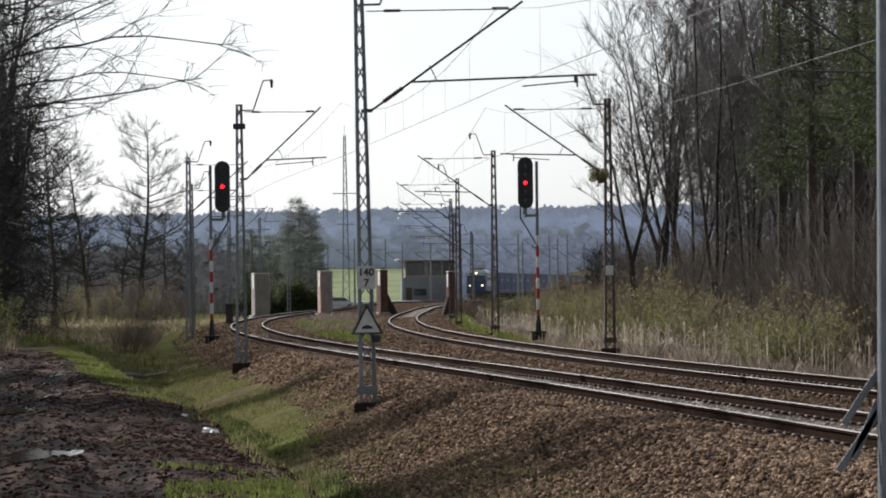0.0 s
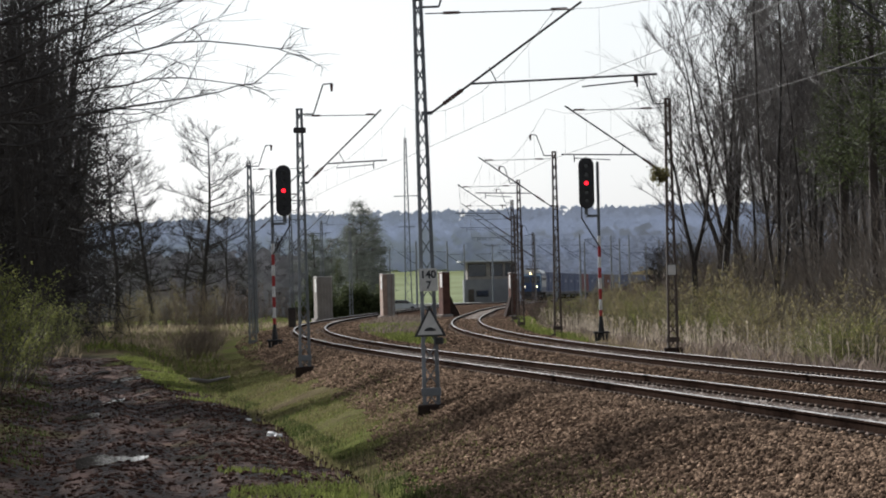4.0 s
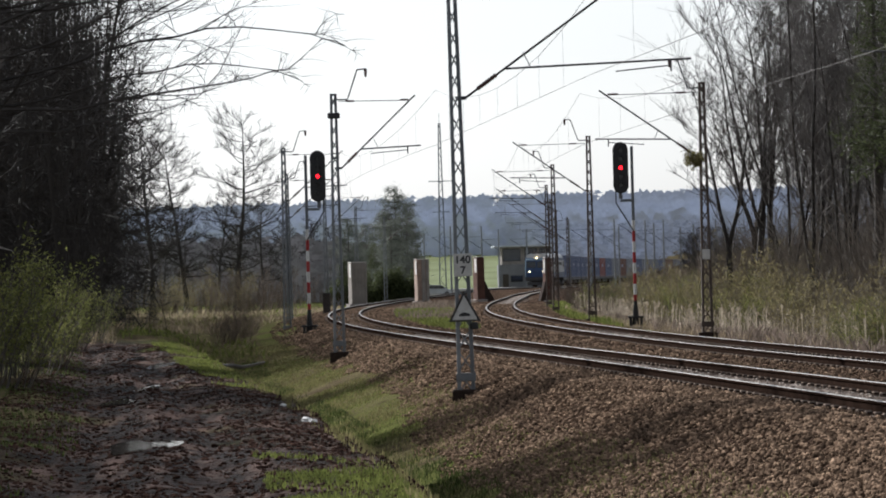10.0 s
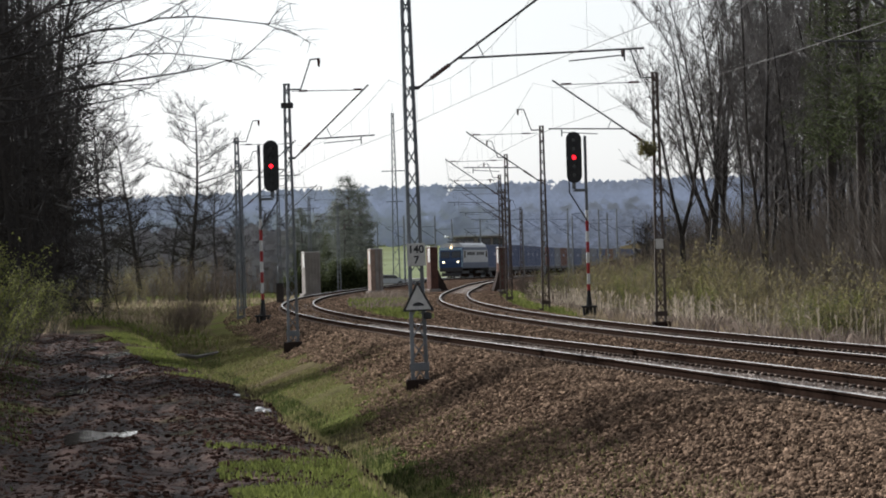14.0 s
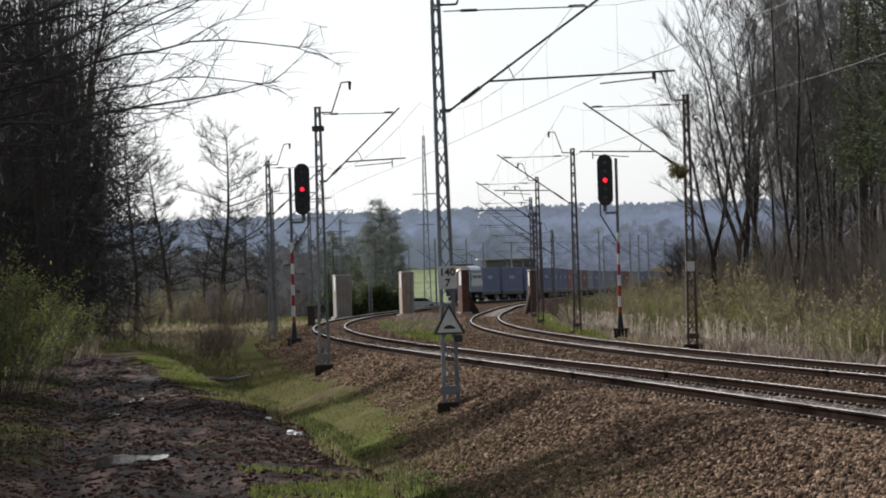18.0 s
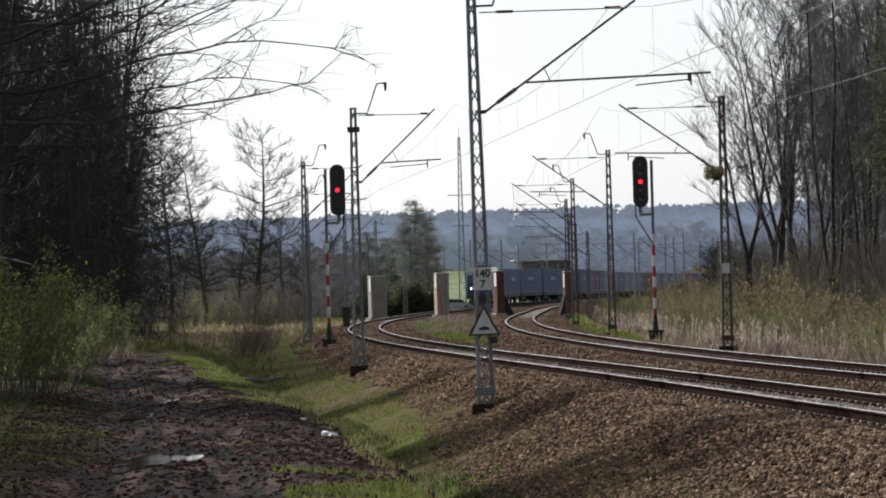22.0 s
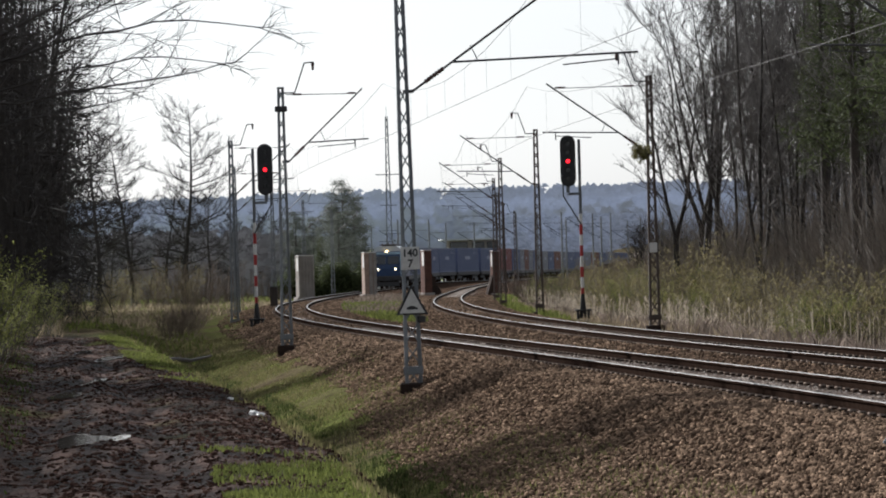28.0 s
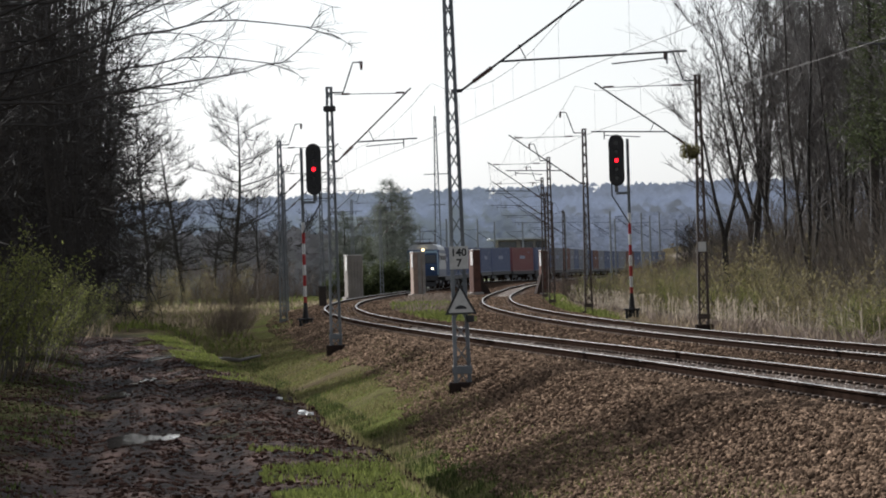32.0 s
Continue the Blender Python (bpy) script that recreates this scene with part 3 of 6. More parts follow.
# ---- overhead line masts ----
def mast(x, y, z, height, toward, label, reach=3.0, plate=False, sign=False, arm=True, horn=True, w0=0.32, w1=0.16, lean=0.0, gallery=False, tube=0.1, close=False, stays=False, metal=None, wire=5.55):
    """A lattice mast of two channels with diagonal lacing; toward: +1 if its track lies to the right."""
    metal = metal or STEEL
    root = empty("overhead_line_mast", pose(x, y, z, 0, lean, 0), label, "mast", "overhead line masts")
    ground_gap = z - float(ground_z(x, y))
    bm = bmesh.new()
    box(bm, (0, 0, -0.1 - max(0.25, ground_gap) / 2), (0.56, 0.5, max(0.25, ground_gap) + 0.35), 0.03)
    part("foundation", bm, DIRTY, root, "dirty concrete foundation")
    half = lambda h: (w0 + (w1 - w0) * h / height) / 2
    for s in (-1, 1):
        bm = bmesh.new()
        for e in (-1, 1):
            bar(bm, (s * (half(0) - 0.022), e * 0.09, 0), (s * (half(height) - 0.018), e * 0.07, height), 0.07 if height > 5 else 0.05, 0.03)
        bar(bm, (s * (half(0) + 0.01), 0, 0), (s * (half(height) + 0.01), 0, height), 0.016, 0.17)
        box(bm, (s * half(0), 0, 0.02), (0.16, 0.3, 0.04), 0.008)
        part("mast_leg", bm, metal, root)
    n = max(6, int(height / 0.42))
    bm = bmesh.new()
    for e in (-1, 1):
        for i in range(n):
            h0, h1 = height * i / n, height * (i + 1) / n
            s = 1 if i % 2 else -1
            for q, g in ((s, 0.095), (-s, 0.108)):
                if close:
                    bm = bmesh.new()
                bar(bm, (q * half(h0), e * g, h0), (-q * half(h1), e * (g - 0.01), h1), 0.024, 0.012)
                if close:
                    part("lacing_bar", bm, metal, root)
    if not close:
        tagged(part("lacing", bm, metal, root), kind="stuff")
    part("cap_plate", box(bmesh.new(), (0, 0, height), (w1 + 0.05, 0.24, 0.05), 0.01), metal, root)
    part("base_collar", box(bmesh.new(), (0, 0, 0.32), (w0 + 0.07, 0.22, 0.16), 0.01), metal, root)
    t = toward
    if arm:
        hb = wire - z
        a, b = Vector((t * 0.2, 0, hb - 0.35)), Vector((t * (reach - 0.05), 0, hb + 1.75))
        bm = bmesh.new()
        bar(bm, a, b, 0.05, n=8)
        part("cantilever_tube", bm, DARK_STEEL, root)
        part("clevis", bar(bmesh.new(), (0, 0, hb - 0.36), a + Vector((t * 0.02, 0, 0)), 0.07), DARK_STEEL, root)
        pts = [a + (b - a) * (0.08 + 0.009 * i) for i in range(15)]
        vs, fs = tubes([(pts, [0.03 if i % 2 == 0 else 0.052 for i in range(15)], 10)])
        link("insulator", vs, fs, INSULATOR, root, "brown ribbed insulator")
        bm = bmesh.new()
        bar(bm, (t * 0.15, 0, hb + 1.62), (t * (reach - 0.2), 0, hb + 1.6), 0.025, n=5)
        part("tie_rod", bm, DARK_STEEL, root)
        for k in (0.15, 0.8):
            part("insulator", bar(bmesh.new(), (t * reach * k, 0, hb + 1.62), (t * reach * (k + 0.1), 0, hb + 1.62), 0.06, n=8), INSULATOR, root)
        bm = bmesh.new()
        c = a + (b - a) * 0.27
        bar(bm, c + Vector((0, 0, -0.02)), (t * (reach + tube), 0, hb + 0.26), 0.042, n=8)
        bar(bm, c + Vector((t * 0.35, 0, 0.3)), c + Vector((t * 0.5, 0, -0.02)), 0.02, n=4)
        part("registration_tube", bm, DARK_STEEL, root)
        bm = bmesh.new()
        e = reach + tube - 0.4
        bar(bm, (t * e, 0, hb + 0.24), (t * e, 0, hb + 0.02), 0.035, n=6)
        bar(bm, (t * e, 0, hb + 0.14), (t * (e - 1.1), 0, hb + 0.06), 0.03, n=6)
        part("steady_arm", bm, DARK_STEEL, root)
    if horn:
        bm = bmesh.new()
        bar(bm, (0, 0, height - 0.15), (t * 0.42, 0, height - 0.15), 0.05, n=6)
        bar(bm, (t * 0.42, 0, height - 0.15), (t * 0.72, 0, height + 0.72), 0.045, n=6)
        bar(bm, (t * 0.72, 0, height + 0.72), (t * 1.0, 0, height + 0.74), 0.045, n=6)
        part("horn_bracket", bm, DARK_STEEL, root)
        bm = bmesh.new()
        bar(bm, (t * 0.97, 0, height + 0.72), (t * 0.97, 0, height + 0.5), 0.1, 0.06, n=8)
        part("insulator", bm, INSULATOR, root)
    if gallery:
        bm = bmesh.new()
        box(bm, (0, 0, height - 0.62), (0.36, 0.3, 0.16), 0.02)
        part("tension_clamp", bm, DARK_STEEL, root)
    if stays:
        for h0, h1, dx in ((0.9, 0.45, -0.35), (1.25, 0.85, -0.3), (1.0, 0.55, -0.22)):
            part("stay_bar", bar(bmesh.new(), (-half(h0), 0.12, h0 + 0.3), (-half(h0) + dx, 0.12, h1 + 0.25), 0.06, 0.02), metal, root)
    if plate:
        box(bm := bmesh.new(), (0, -0.14, 2.46), (0.24, 0.012, 0.3), 0.004)
        part("number_plate", bm, SIGN_GREY, root, "small white plate with worn marks")
    if sign:
        km = part("kilometre_plate", box(bmesh.new(), (0.02, -0.2, 2.54), (0.37, 0.015, 0.45), 0.005), SIGN_GREY, root, "white kilometre plate with black figures")
        for txt, dz, size in (("140", 0.1, 0.21), ("7", -0.11, 0.21)):
            cu = bpy.data.curves.new("figures", "FONT")
            cu.body, cu.size, cu.align_x, cu.align_y, cu.extrude, cu.offset = txt, size, "CENTER", "CENTER", 0.002, 0.006
            cu.materials.append(BLACK)
            ob = new("figures", cu)
            ob.parent = km
            ob.matrix_local = pose(0.02, -0.212, 2.54 + dz, 90, 0, 0)
        tri = [(0.02 - 0.32, 1.42), (0.02 + 0.32, 1.42), (0.02, 2.02)]
        wt = part("warning_board", prism(bmesh.new(), tri, -0.2, -0.185), BLACK, root, "triangular warning board with black border")
        inner = [(0.02 - 0.25, 1.455), (0.02 + 0.25, 1.455), (0.02, 1.935)]
        part("board_face", prism(bmesh.new(), inner, -0.206, -0.19), SIGN_GREY, wt, "dusty white board face")
        sym = [(-0.09, 1.525), (0.13, 1.525), (0.13, 1.56), (0.05, 1.60), (-0.01, 1.60), (-0.09, 1.56)]
        part("symbol", prism(bmesh.new(), sym, -0.212, -0.2), BLACK, wt)
        bm = bmesh.new()
        box(bm, (0.2, -0.16, 1.33), (0.16, 0.12, 0.14), 0.02)
        part("clamp", bm, BLACK, root)
    return root


# ---- light signals ----
def light_signal(x, y, z, head_x, label, facing=1):
    root = empty("light_signal", pose(x, y, z), label, "railway signal", "light signals at red")
    bm = bmesh.new()
    box(bm, (0, 0, -0.35), (0.5, 0.5, 0.6), 0.03)
    part("foundation", bm, CONCRETE, root)
    bm = bmesh.new()
    bar(bm, (0, 0, 0), (0, 0, 0.95), 0.3, 0.12, n=12)
    box(bm, (0, 0, 0.3), (0.6, 0.4, 0.08), 0.02)
    box(bm, (-0.2, -0.02, 0.12), (0.1, 0.3, 0.3), 0.02)
    box(bm, (0.2, -0.02, 0.12), (0.1, 0.3, 0.3), 0.02)
    part("pedestal", bm, BLACK, root, "black cast pedestal")
    z0 = 0.9
    for i in range(8):
        z1 = z0 + (0.4 if i else 0.25)
        part("mast_band", bar(bmesh.new(), (0, 0, z0), (0, 0, z1), 0.125, n=14), RED_PAINT if i % 2 == 0 else WHITE, root)
        z0 = z1
    part("upper_post", bar(bmesh.new(), (0, 0, z0), (0, 0, 6.75), 0.115, n=14), STEEL, root)
    hx = head_x
    bm = bmesh.new()
    r, zc, hh = 0.29, 5.94, 0.97
    pts = [(hx + r * math.cos(a), zc + (hh - r) + r * math.sin(a)) for a in np.linspace(0, math.pi, 14)]
    pts += [(hx + r * math.cos(a), zc - (hh - r) + r * math.sin(a)) for a in np.linspace(math.pi, 2 * math.pi, 14)]
    prism(bm, pts, -0.33, -0.3)
    prism(bm, [(hx + (q[0] - hx) * 0.75, zc + (q[1] - zc) * 0.93) for q in pts], -0.3, -0.05)
    head = part("signal_head", bm, BLACK, root, "black oval signal head")
    for i in range(5):
        c = (hx, -0.335, zc + 0.66 - 0.33 * i)
        lit = i == 2
        part("lens", bar(bmesh.new(), (c[0], c[1] - 0.012, c[2]), (c[0], c[1], c[2]), 0.15 if lit else 0.16, n=16),
             RED_LAMP if lit else LENS, head, "lit red lens" if lit else "dark lens")
        bm = bmesh.new()
        for a in np.linspace(0.1, math.pi - 0.1, 9):
            p0 = (c[0] + 0.11 * math.cos(a), c[1] - 0.13, c[2] + 0.11 * math.sin(a))
            p1 = (c[0] + 0.11 * math.cos(a), c[1], c[2] + 0.11 * math.sin(a))
            bar(bm, p0, p1, 0.012, 0.045)
        part("hood", bm, BLACK, head)
    bm = bmesh.new()
    bar(bm, (0, -0.05, 4.72), (hx, -0.15, 4.72), 0.06)
    box(bm, (hx * 0.5, -0.1, 4.68), (abs(hx) + 0.1, 0.2, 0.05), 0.01)
    box(bm, (hx * 1.05, -0.16, 4.9), (0.14, 0.14, 0.3), 0.02)
    part("head_bracket", bm, STEEL, root)
    e = 1 if hx > 0 else -1
    bm = bmesh.new()
    bar(bm, (0, -0.07, 3.55), (hx + e * 0.2, -0.17, 4.62), 0.055, n=6)
    bar(bm, (hx + e * 0.2, -0.17, 4.6), (hx + e * 0.2, -0.17, 5.1), 0.055, n=6)
    part("cable_conduit", bm, DARK_STEEL, root, "dark bent cable conduit")
    return root


# ---- piers of the former bridge ----
def pier(x, y, w, d, h, mat, buttress, label):
    z = float(ground_z(x, y)) - 0.1
    root = empty("bridge_pier", pose(x, y, z, 0, 0, 8), label, "bridge pier", "piers of a former bridge")
    bm = bmesh.new()
    box(bm, (0, 0, h / 2 - 0.1), (w, d, h + 0.2), 0.05)
    part("shaft", bm, mat, root)
    if mat is CONCRETE:
        for k in range(5):
            part("rib", box(bmesh.new(), (w * (k - 2) / 5, -d / 2 - 0.01, h / 2), (w / 9, 0.07, h - 0.3), 0.015), mat, root)
    # thin pale layer over the top
    bm = bmesh.new()
    box(bm, (0, 0, h + 0.03), (w + 0.01, d + 0.01, 0.06), 0.02)
    part("pale_top", bm, CONCRETE_PALE, root, "thin pale concrete top")
    # pale patch high on the left face
    bm = bmesh.new()
    box(bm, (-w / 2 - 0.012, -d * 0.2, h * 0.82), (0.03, d * 0.5, h * 0.3), 0.01)
    part("left_patch", bm, CONCRETE_PALE, root, "pale patch high on the left face")
    bm = bmesh.new()
    box(bm, (0, 0, 0.12), (w + 0.35, d + 0.3, 0.34), 0.05)
    part("footing", bm, CONCRETE, root)
    if mat is TAN:
        for cx, cw in ((w * 0.02, w * 0.3), (w * 0.36, w * 0.26)):
            part("facing", box(bmesh.new(), (cx, -d / 2 - 0.02, h / 2 + 0.1), (cw, 0.1, h - 0.2), 0.02), CONCRETE, root, "grey concrete facing")
    if buttress:
        s = buttress
        e = w / 2 if s > 0 else -w / 2
        pts = [(e, 0), (e + s * 0.95, 0), (e + s * 0.7, 0.45), (e + s * 0.3, 1.1), (e + s * 0.06, 1.6), (e, 1.65)]
        part("buttress", prism(bmesh.new(), pts, -d / 2 + 0.03, d / 2 - 0.03), DIRTY, root, "dark dirty buttress")
    return root


build_track(near_x, 6.0, 1080.0, "ballasted track with concrete sleepers beside the ditch", (40, 128))
build_track(far_x, 10.0, 560.0, "ballasted track with concrete sleepers beside the reeds", (50, 128))

GAL = "galvanised lattice mast with cantilever over the track"
LEFT_MASTS = [(4.54, 36.0, -0.68), (0.073, 84.0, -0.65), (-3.6, 125.0, -0.5), (-7.45, 182.0, -0.57), (-9.15, 227.0, -0.5), (-8.7, 276.0, -0.4),
              (-7.9, 326.0, -0.4), (-6.6, 376.0, -0.4)]
RIGHT_MASTS = [(11.2, 82.0, -0.35), (7.56, 130.0, -0.27), (5.5, 177.0, -0.23), (4.95, 220.0, -0.32), (5.6, 268.0, -0.3), (6.9, 318.0, -0.3), (8.4, 366.0, -0.3),
               (10.6, 414.0, -0.3)]
for i, (x, y, z) in enumerate(LEFT_MASTS):
    mast(x, y, z, (7.16 if i == 2 else 7.45) - z, 1, "galvanised lattice mast with kilometre plate and warning triangle" if i == 1 else GAL, reach=(2.6, 3.3, 2.46)[i] if i < 3 else 2.6, wire=5.34 if i == 2 else 5.55, close=i < 3, stays=i == 0,
         sign=i == 1, tube=1.4 if i == 1 else 0.1, gallery=i == 2, lean=-0.7 if i == 1 else 0.0)
for i, (x, y, z) in enumerate(RIGHT_MASTS):
    mast(x, y, z, 7.45 - z, -1, "lattice mast with cantilever and a mistletoe ball" if i == 1 else GAL, reach=3.2, plate=i == 1, close=i == 1, metal=RUSTY)

light_signal(-5.72, 160.0, -0.29, 0.46, "red and white banded signal mast showing red beside the ditch")
light_signal(6.6, 160.0, -0.27, -0.44, "red and white banded signal mast showing red beside reeds")

pier(-7.62, 315.0, 1.15, 2.2, 3.35, CONCRETE, 0, "weathered grey concrete pier of a demolished bridge")
pier(-2.84, 315.0, 0.9, 1.7, 3.35, TAN, 0, "weathered concrete pier with brick core")
pier(1.4, 315.0, 0.55, 2.2, 3.4, BRICKY, 0.85, "narrow brick pier with flared buttress")
pier(6.5, 315.0, 0.5, 1.2, 3.4, BRICKY, -0.5, "narrow brick pier with flared buttress")


# ---- overhead wires ----
def overhead_wires(f, masts, label):
    root = tagged(new("overhead_wire"), label, "overhead wire", "overhead wires")
    ys = [m[1] for m in masts]
    con, mes, drop = [], [], []
    for k in range(len(ys) - 1):
        a, b = ys[k], ys[k + 1]
        for j in range(9):
            q = j / 8
            y = a + (b - a) * q
            o, w, r = frame_at(f, y)
            st = 0.25 * (1 - 2 * q) * (1 if k % 2 else -1)
            c = o + r * st + Vector((0, 0, 5.6))
            m = o + r * st + Vector((0, 0, 7.2 - 3.6 * q * (1 - q)))
            if j < 8 or k == len(ys) - 2:
                con.append(c)
                mes.append(m)
            if 0 < j < 8:
                drop.append(([c, m], [0.0025, 0.0025], 3))
    for name, pts in (("contact_wire", con), ("messenger_wire", mes)):
        vs, fs = tubes([(pts, [0.006] * len(pts), 4)])
        link(name, vs, fs, WIRE, root)
    vs, fs = tubes(drop)
    tagged(link("dropper_set", vs, fs, WIRE, root), kind="stuff")


overhead_wires(near_x, [(0, 6, 0)] + LEFT_MASTS, "thin contact and messenger wire over the ditch-side track")
overhead_wires(far_x, [(0, 34, 0)] + RIGHT_MASTS, "thin contact and messenger wire over the reed-side track")


# ---- trees ----
def tree_lines(rng, h, r, first=0.3, spread=0.3, limbs=18, subs=7, twigs=5, rise=0.7, droop=0.0, twig_r=0.0065, side=None, round_top=False, segs=6, bend=0.22, sub_len=(0.22, 0.5)):
    trunk, limb = [], []
    p, d = Vector((0, 0, -0.2)), Vector((rng.uniform(-.05, .05), rng.uniform(-.05, .05), 1))
    pts = [p.copy()]
    n = 9
    for i in range(n):
        d = (d + Vector((rng.uniform(-.07, .07), rng.uniform(-.07, .07), 0.08))).normalized()
        p = p + d * (h / n)
        pts.append(p.copy())
    rad = [r * (1.25 if i == 0 else (1 - 0.93 * (i / n) ** 0.85)) for i in range(n + 1)]
    trunk.append((pts, rad, 8))

    def grow(o, d, length, r0, k, sides, bend):
        q, v, out = o.copy(), d.normalized(), [o.copy()]
        for i in range(k):
            v = (v + Vector((rng.uniform(-bend, bend), rng.uniform(-bend, bend), rng.uniform(-bend, bend) + 0.1 - droop * (i + 1) / k))).normalized()
            q = q + v * (length / k)
            out.append(q.copy())
        limb.append((out, [r0 * (1 - 0.8 * i / k) for i in range(k + 1)], sides))
        return out

    for i in range(limbs):
        f = first + (0.97 - first) * (i + rng.random()) / limbs
        k = min(n - 1, int(f * n))
        o = pts[k].lerp(pts[k + 1], f * n - k)
        a = rng.uniform(0, 6.283)
        if side is not None and rng.random() < 0.75:
            a = side + rng.uniform(-0.7, 0.7)
        e = rise * (0.5 + 0.8 * f) + rng.uniform(-.2, .2)
        L = spread * h * ((0.45 + 0.65 * math.sin(math.pi * (0.1 + 0.85 * (f - first) / (1 - first)))) if round_top else 1.15 - 0.75 * f) * rng.uniform(0.65, 1.25)
        r0 = max(0.012, rad[k] * rng.uniform(0.3, 0.5))
        ln = grow(o, Vector((math.cos(a), math.sin(a), e)), L, r0, segs, 4, bend)
        for j in range(subs):
            g = rng.uniform(0.2, 1.0)
            m = min(segs - 1, int(g * segs))
            o2 = ln[m].lerp(ln[m + 1], g * segs - m)
            d2 = (ln[m + 1] - ln[m]).normalized() + Vector((rng.uniform(-1, 1), rng.uniform(-1, 1), rng.uniform(-.3, .8))) * 0.9
            l2 = L * rng.uniform(*sub_len) * (1.15 - 0.5 * g)
            sb = grow(o2, d2, l2, max(twig_r * 1.4, r0 * 0.4), 4, 3, 0.3)
            for q in range(twigs):
                m2 = rng.randrange(1, 4)
                d3 = (sb[m2 + 1] - sb[m2]).normalized() + Vector((rng.uniform(-1, 1), rng.uniform(-1, 1), rng.uniform(-.4, .8)))
                grow(sb[m2].lerp(sb[m2 + 1], rng.random()), d3, l2 * rng.uniform(0.25, 0.6), twig_r, 1 if segs < 8 else 2, 3, 0.3)
    return trunk, limb


def bare_tree(name, seed, label, bark=None, **kw):
    rng = random.Random(seed)
    trunk, limb = tree_lines(rng, **kw)
    root = tagged(new(name), label, "tree", "bare trees")
    vs, fs = tubes(trunk)
    link("trunk", vs, fs, BIRCH if bark is BIRCH else BARK_DARK, root, smooth=True)
    vs, fs = tubes(limb)
    link("crown", vs, fs, bark if bark and bark is not BIRCH else BARK, root, "leafless branches and twigs")
    return root


def forked_tree(name, seed, label, h, r, fork_h, forks, lean=0.0, limbs=12, subs=7, twigs=5, twig_r=0.008, spread=0.2):
    """A tree whose trunk parts low down into several rising leaders with fine crowns."""
    rng = random.Random(seed)
    trunk, limb = [], []

    def wander(o, d, length, r0, k, sides, bend, up, out, taper=0.85):
        q, v, pts = o.copy(), d.normalized(), [o.copy()]
        for i in range(k):
            v = (v + Vector((rng.uniform(-bend, bend), rng.uniform(-bend, bend), rng.uniform(-bend, bend) * 0.5 + up))).normalized()
            q = q + v * (length / k)
            pts.append(q.copy())
        out.append((pts, [r0 * (1 - taper * i / k) for i in range(k + 1)], sides))
        return pts

    def off(pts, f):
        k = len(pts) - 1
        m = min(k - 1, int(f * k))
        return pts[m].lerp(pts[m + 1], f * k - m), (pts[m + 1] - pts[m]).normalized()

    base = wander(Vector((0, 0, -0.3)), Vector((lean, 0, 1)), fork_h + 0.3, r, 4, 9, 0.06, 0.04, trunk, 0.25)
    turn = rng.uniform(0, 6.283)
    for j in range(forks):
        a = turn + 6.283 * j / forks + rng.uniform(-0.4, 0.4)
        o = base[-1] if j < 2 else off(base, rng.uniform(0.6, 0.95))[0]
        L = (h - fork_h) * rng.uniform(0.8, 1.05)
        ld = wander(o, Vector((math.cos(a) * spread + lean * 0.5, math.sin(a) * spread, 1)), L, r * 0.72 / math.sqrt(forks) * 1.25, 9, 6, 0.1, 0.09, trunk, 0.93)
        for i in range(limbs):
            f = 0.12 + 0.86 * (i + rng.random()) / limbs
            p, d = off(ld, f)
            b = rng.uniform(0, 6.283)
            ll = L * (0.42 - 0.26 * f) * rng.uniform(0.6, 1.2)
            lm = wander(p, d * 0.75 + Vector((math.cos(b), math.sin(b), 0.15)) * 0.8, ll, max(twig_r * 2, r * 0.22 * (1 - 0.75 * f)), 5, 4, 0.2, 0.07, limb)
            for q in range(subs):
                p2, d2 = off(lm, rng.uniform(0.2, 1.0))
                l2 = ll * rng.uniform(0.22, 0.5)
                sb = wander(p2, d2 + Vector((rng.uniform(-1, 1), rng.uniform(-1, 1), rng.uniform(-0.3, 0.7))) * 0.8, l2, twig_r * 1.3, 3, 3, 0.25, 0.04, limb, 0.7)
                for w in range(twigs):
                    p3, d3 = off(sb, rng.uniform(0.2, 1.0))
                    wander(p3, d3 + Vector((rng.uniform(-1, 1), rng.uniform(-1, 1), rng.uniform(-0.4, 0.8))) * 0.9, l2 * rng.uniform(0.3, 0.7), twig_r * 0.9, 1, 3, 0.2, 0.0, limb, 0.5)
    root = tagged(new(name), label, "tree", "bare trees")
    vs, fs = tubes(trunk)
    link("trunk", vs, fs, BARK_DARK, root, smooth=True)
    vs, fs = tubes(limb)
    link("crown", vs, fs, BARK_PALE, root, "fine leafless branches and twigs")
    return root


def leaf_cards(rng, spots, size, n, spread, slim=0.45):
    """Small bent leaves round given spots."""
    vs, fs = [], []
    for o in spots:
        for i in range(n):
            c = o + Vector((rng.gauss(0, spread), rng.gauss(0, spread), rng.gauss(0, spread)))
            a, b = Vector((rng.uniform(-1, 1), rng.uniform(-1, 1), rng.uniform(-1, 1))).normalized(), Vector((rng.uniform(-1, 1), rng.uniform(-1, 1), rng.uniform(-1, 1)))
            b = (b - a * b.dot(a)).normalized()
            s = size * rng.uniform(0.6, 1.3)
            k = len(vs)
            vs += [c - a * s, c + b * s * slim, c + a * s, c - b * s * slim]
            fs.append((k, k + 1, k + 2, k + 3))
    return vs, fs


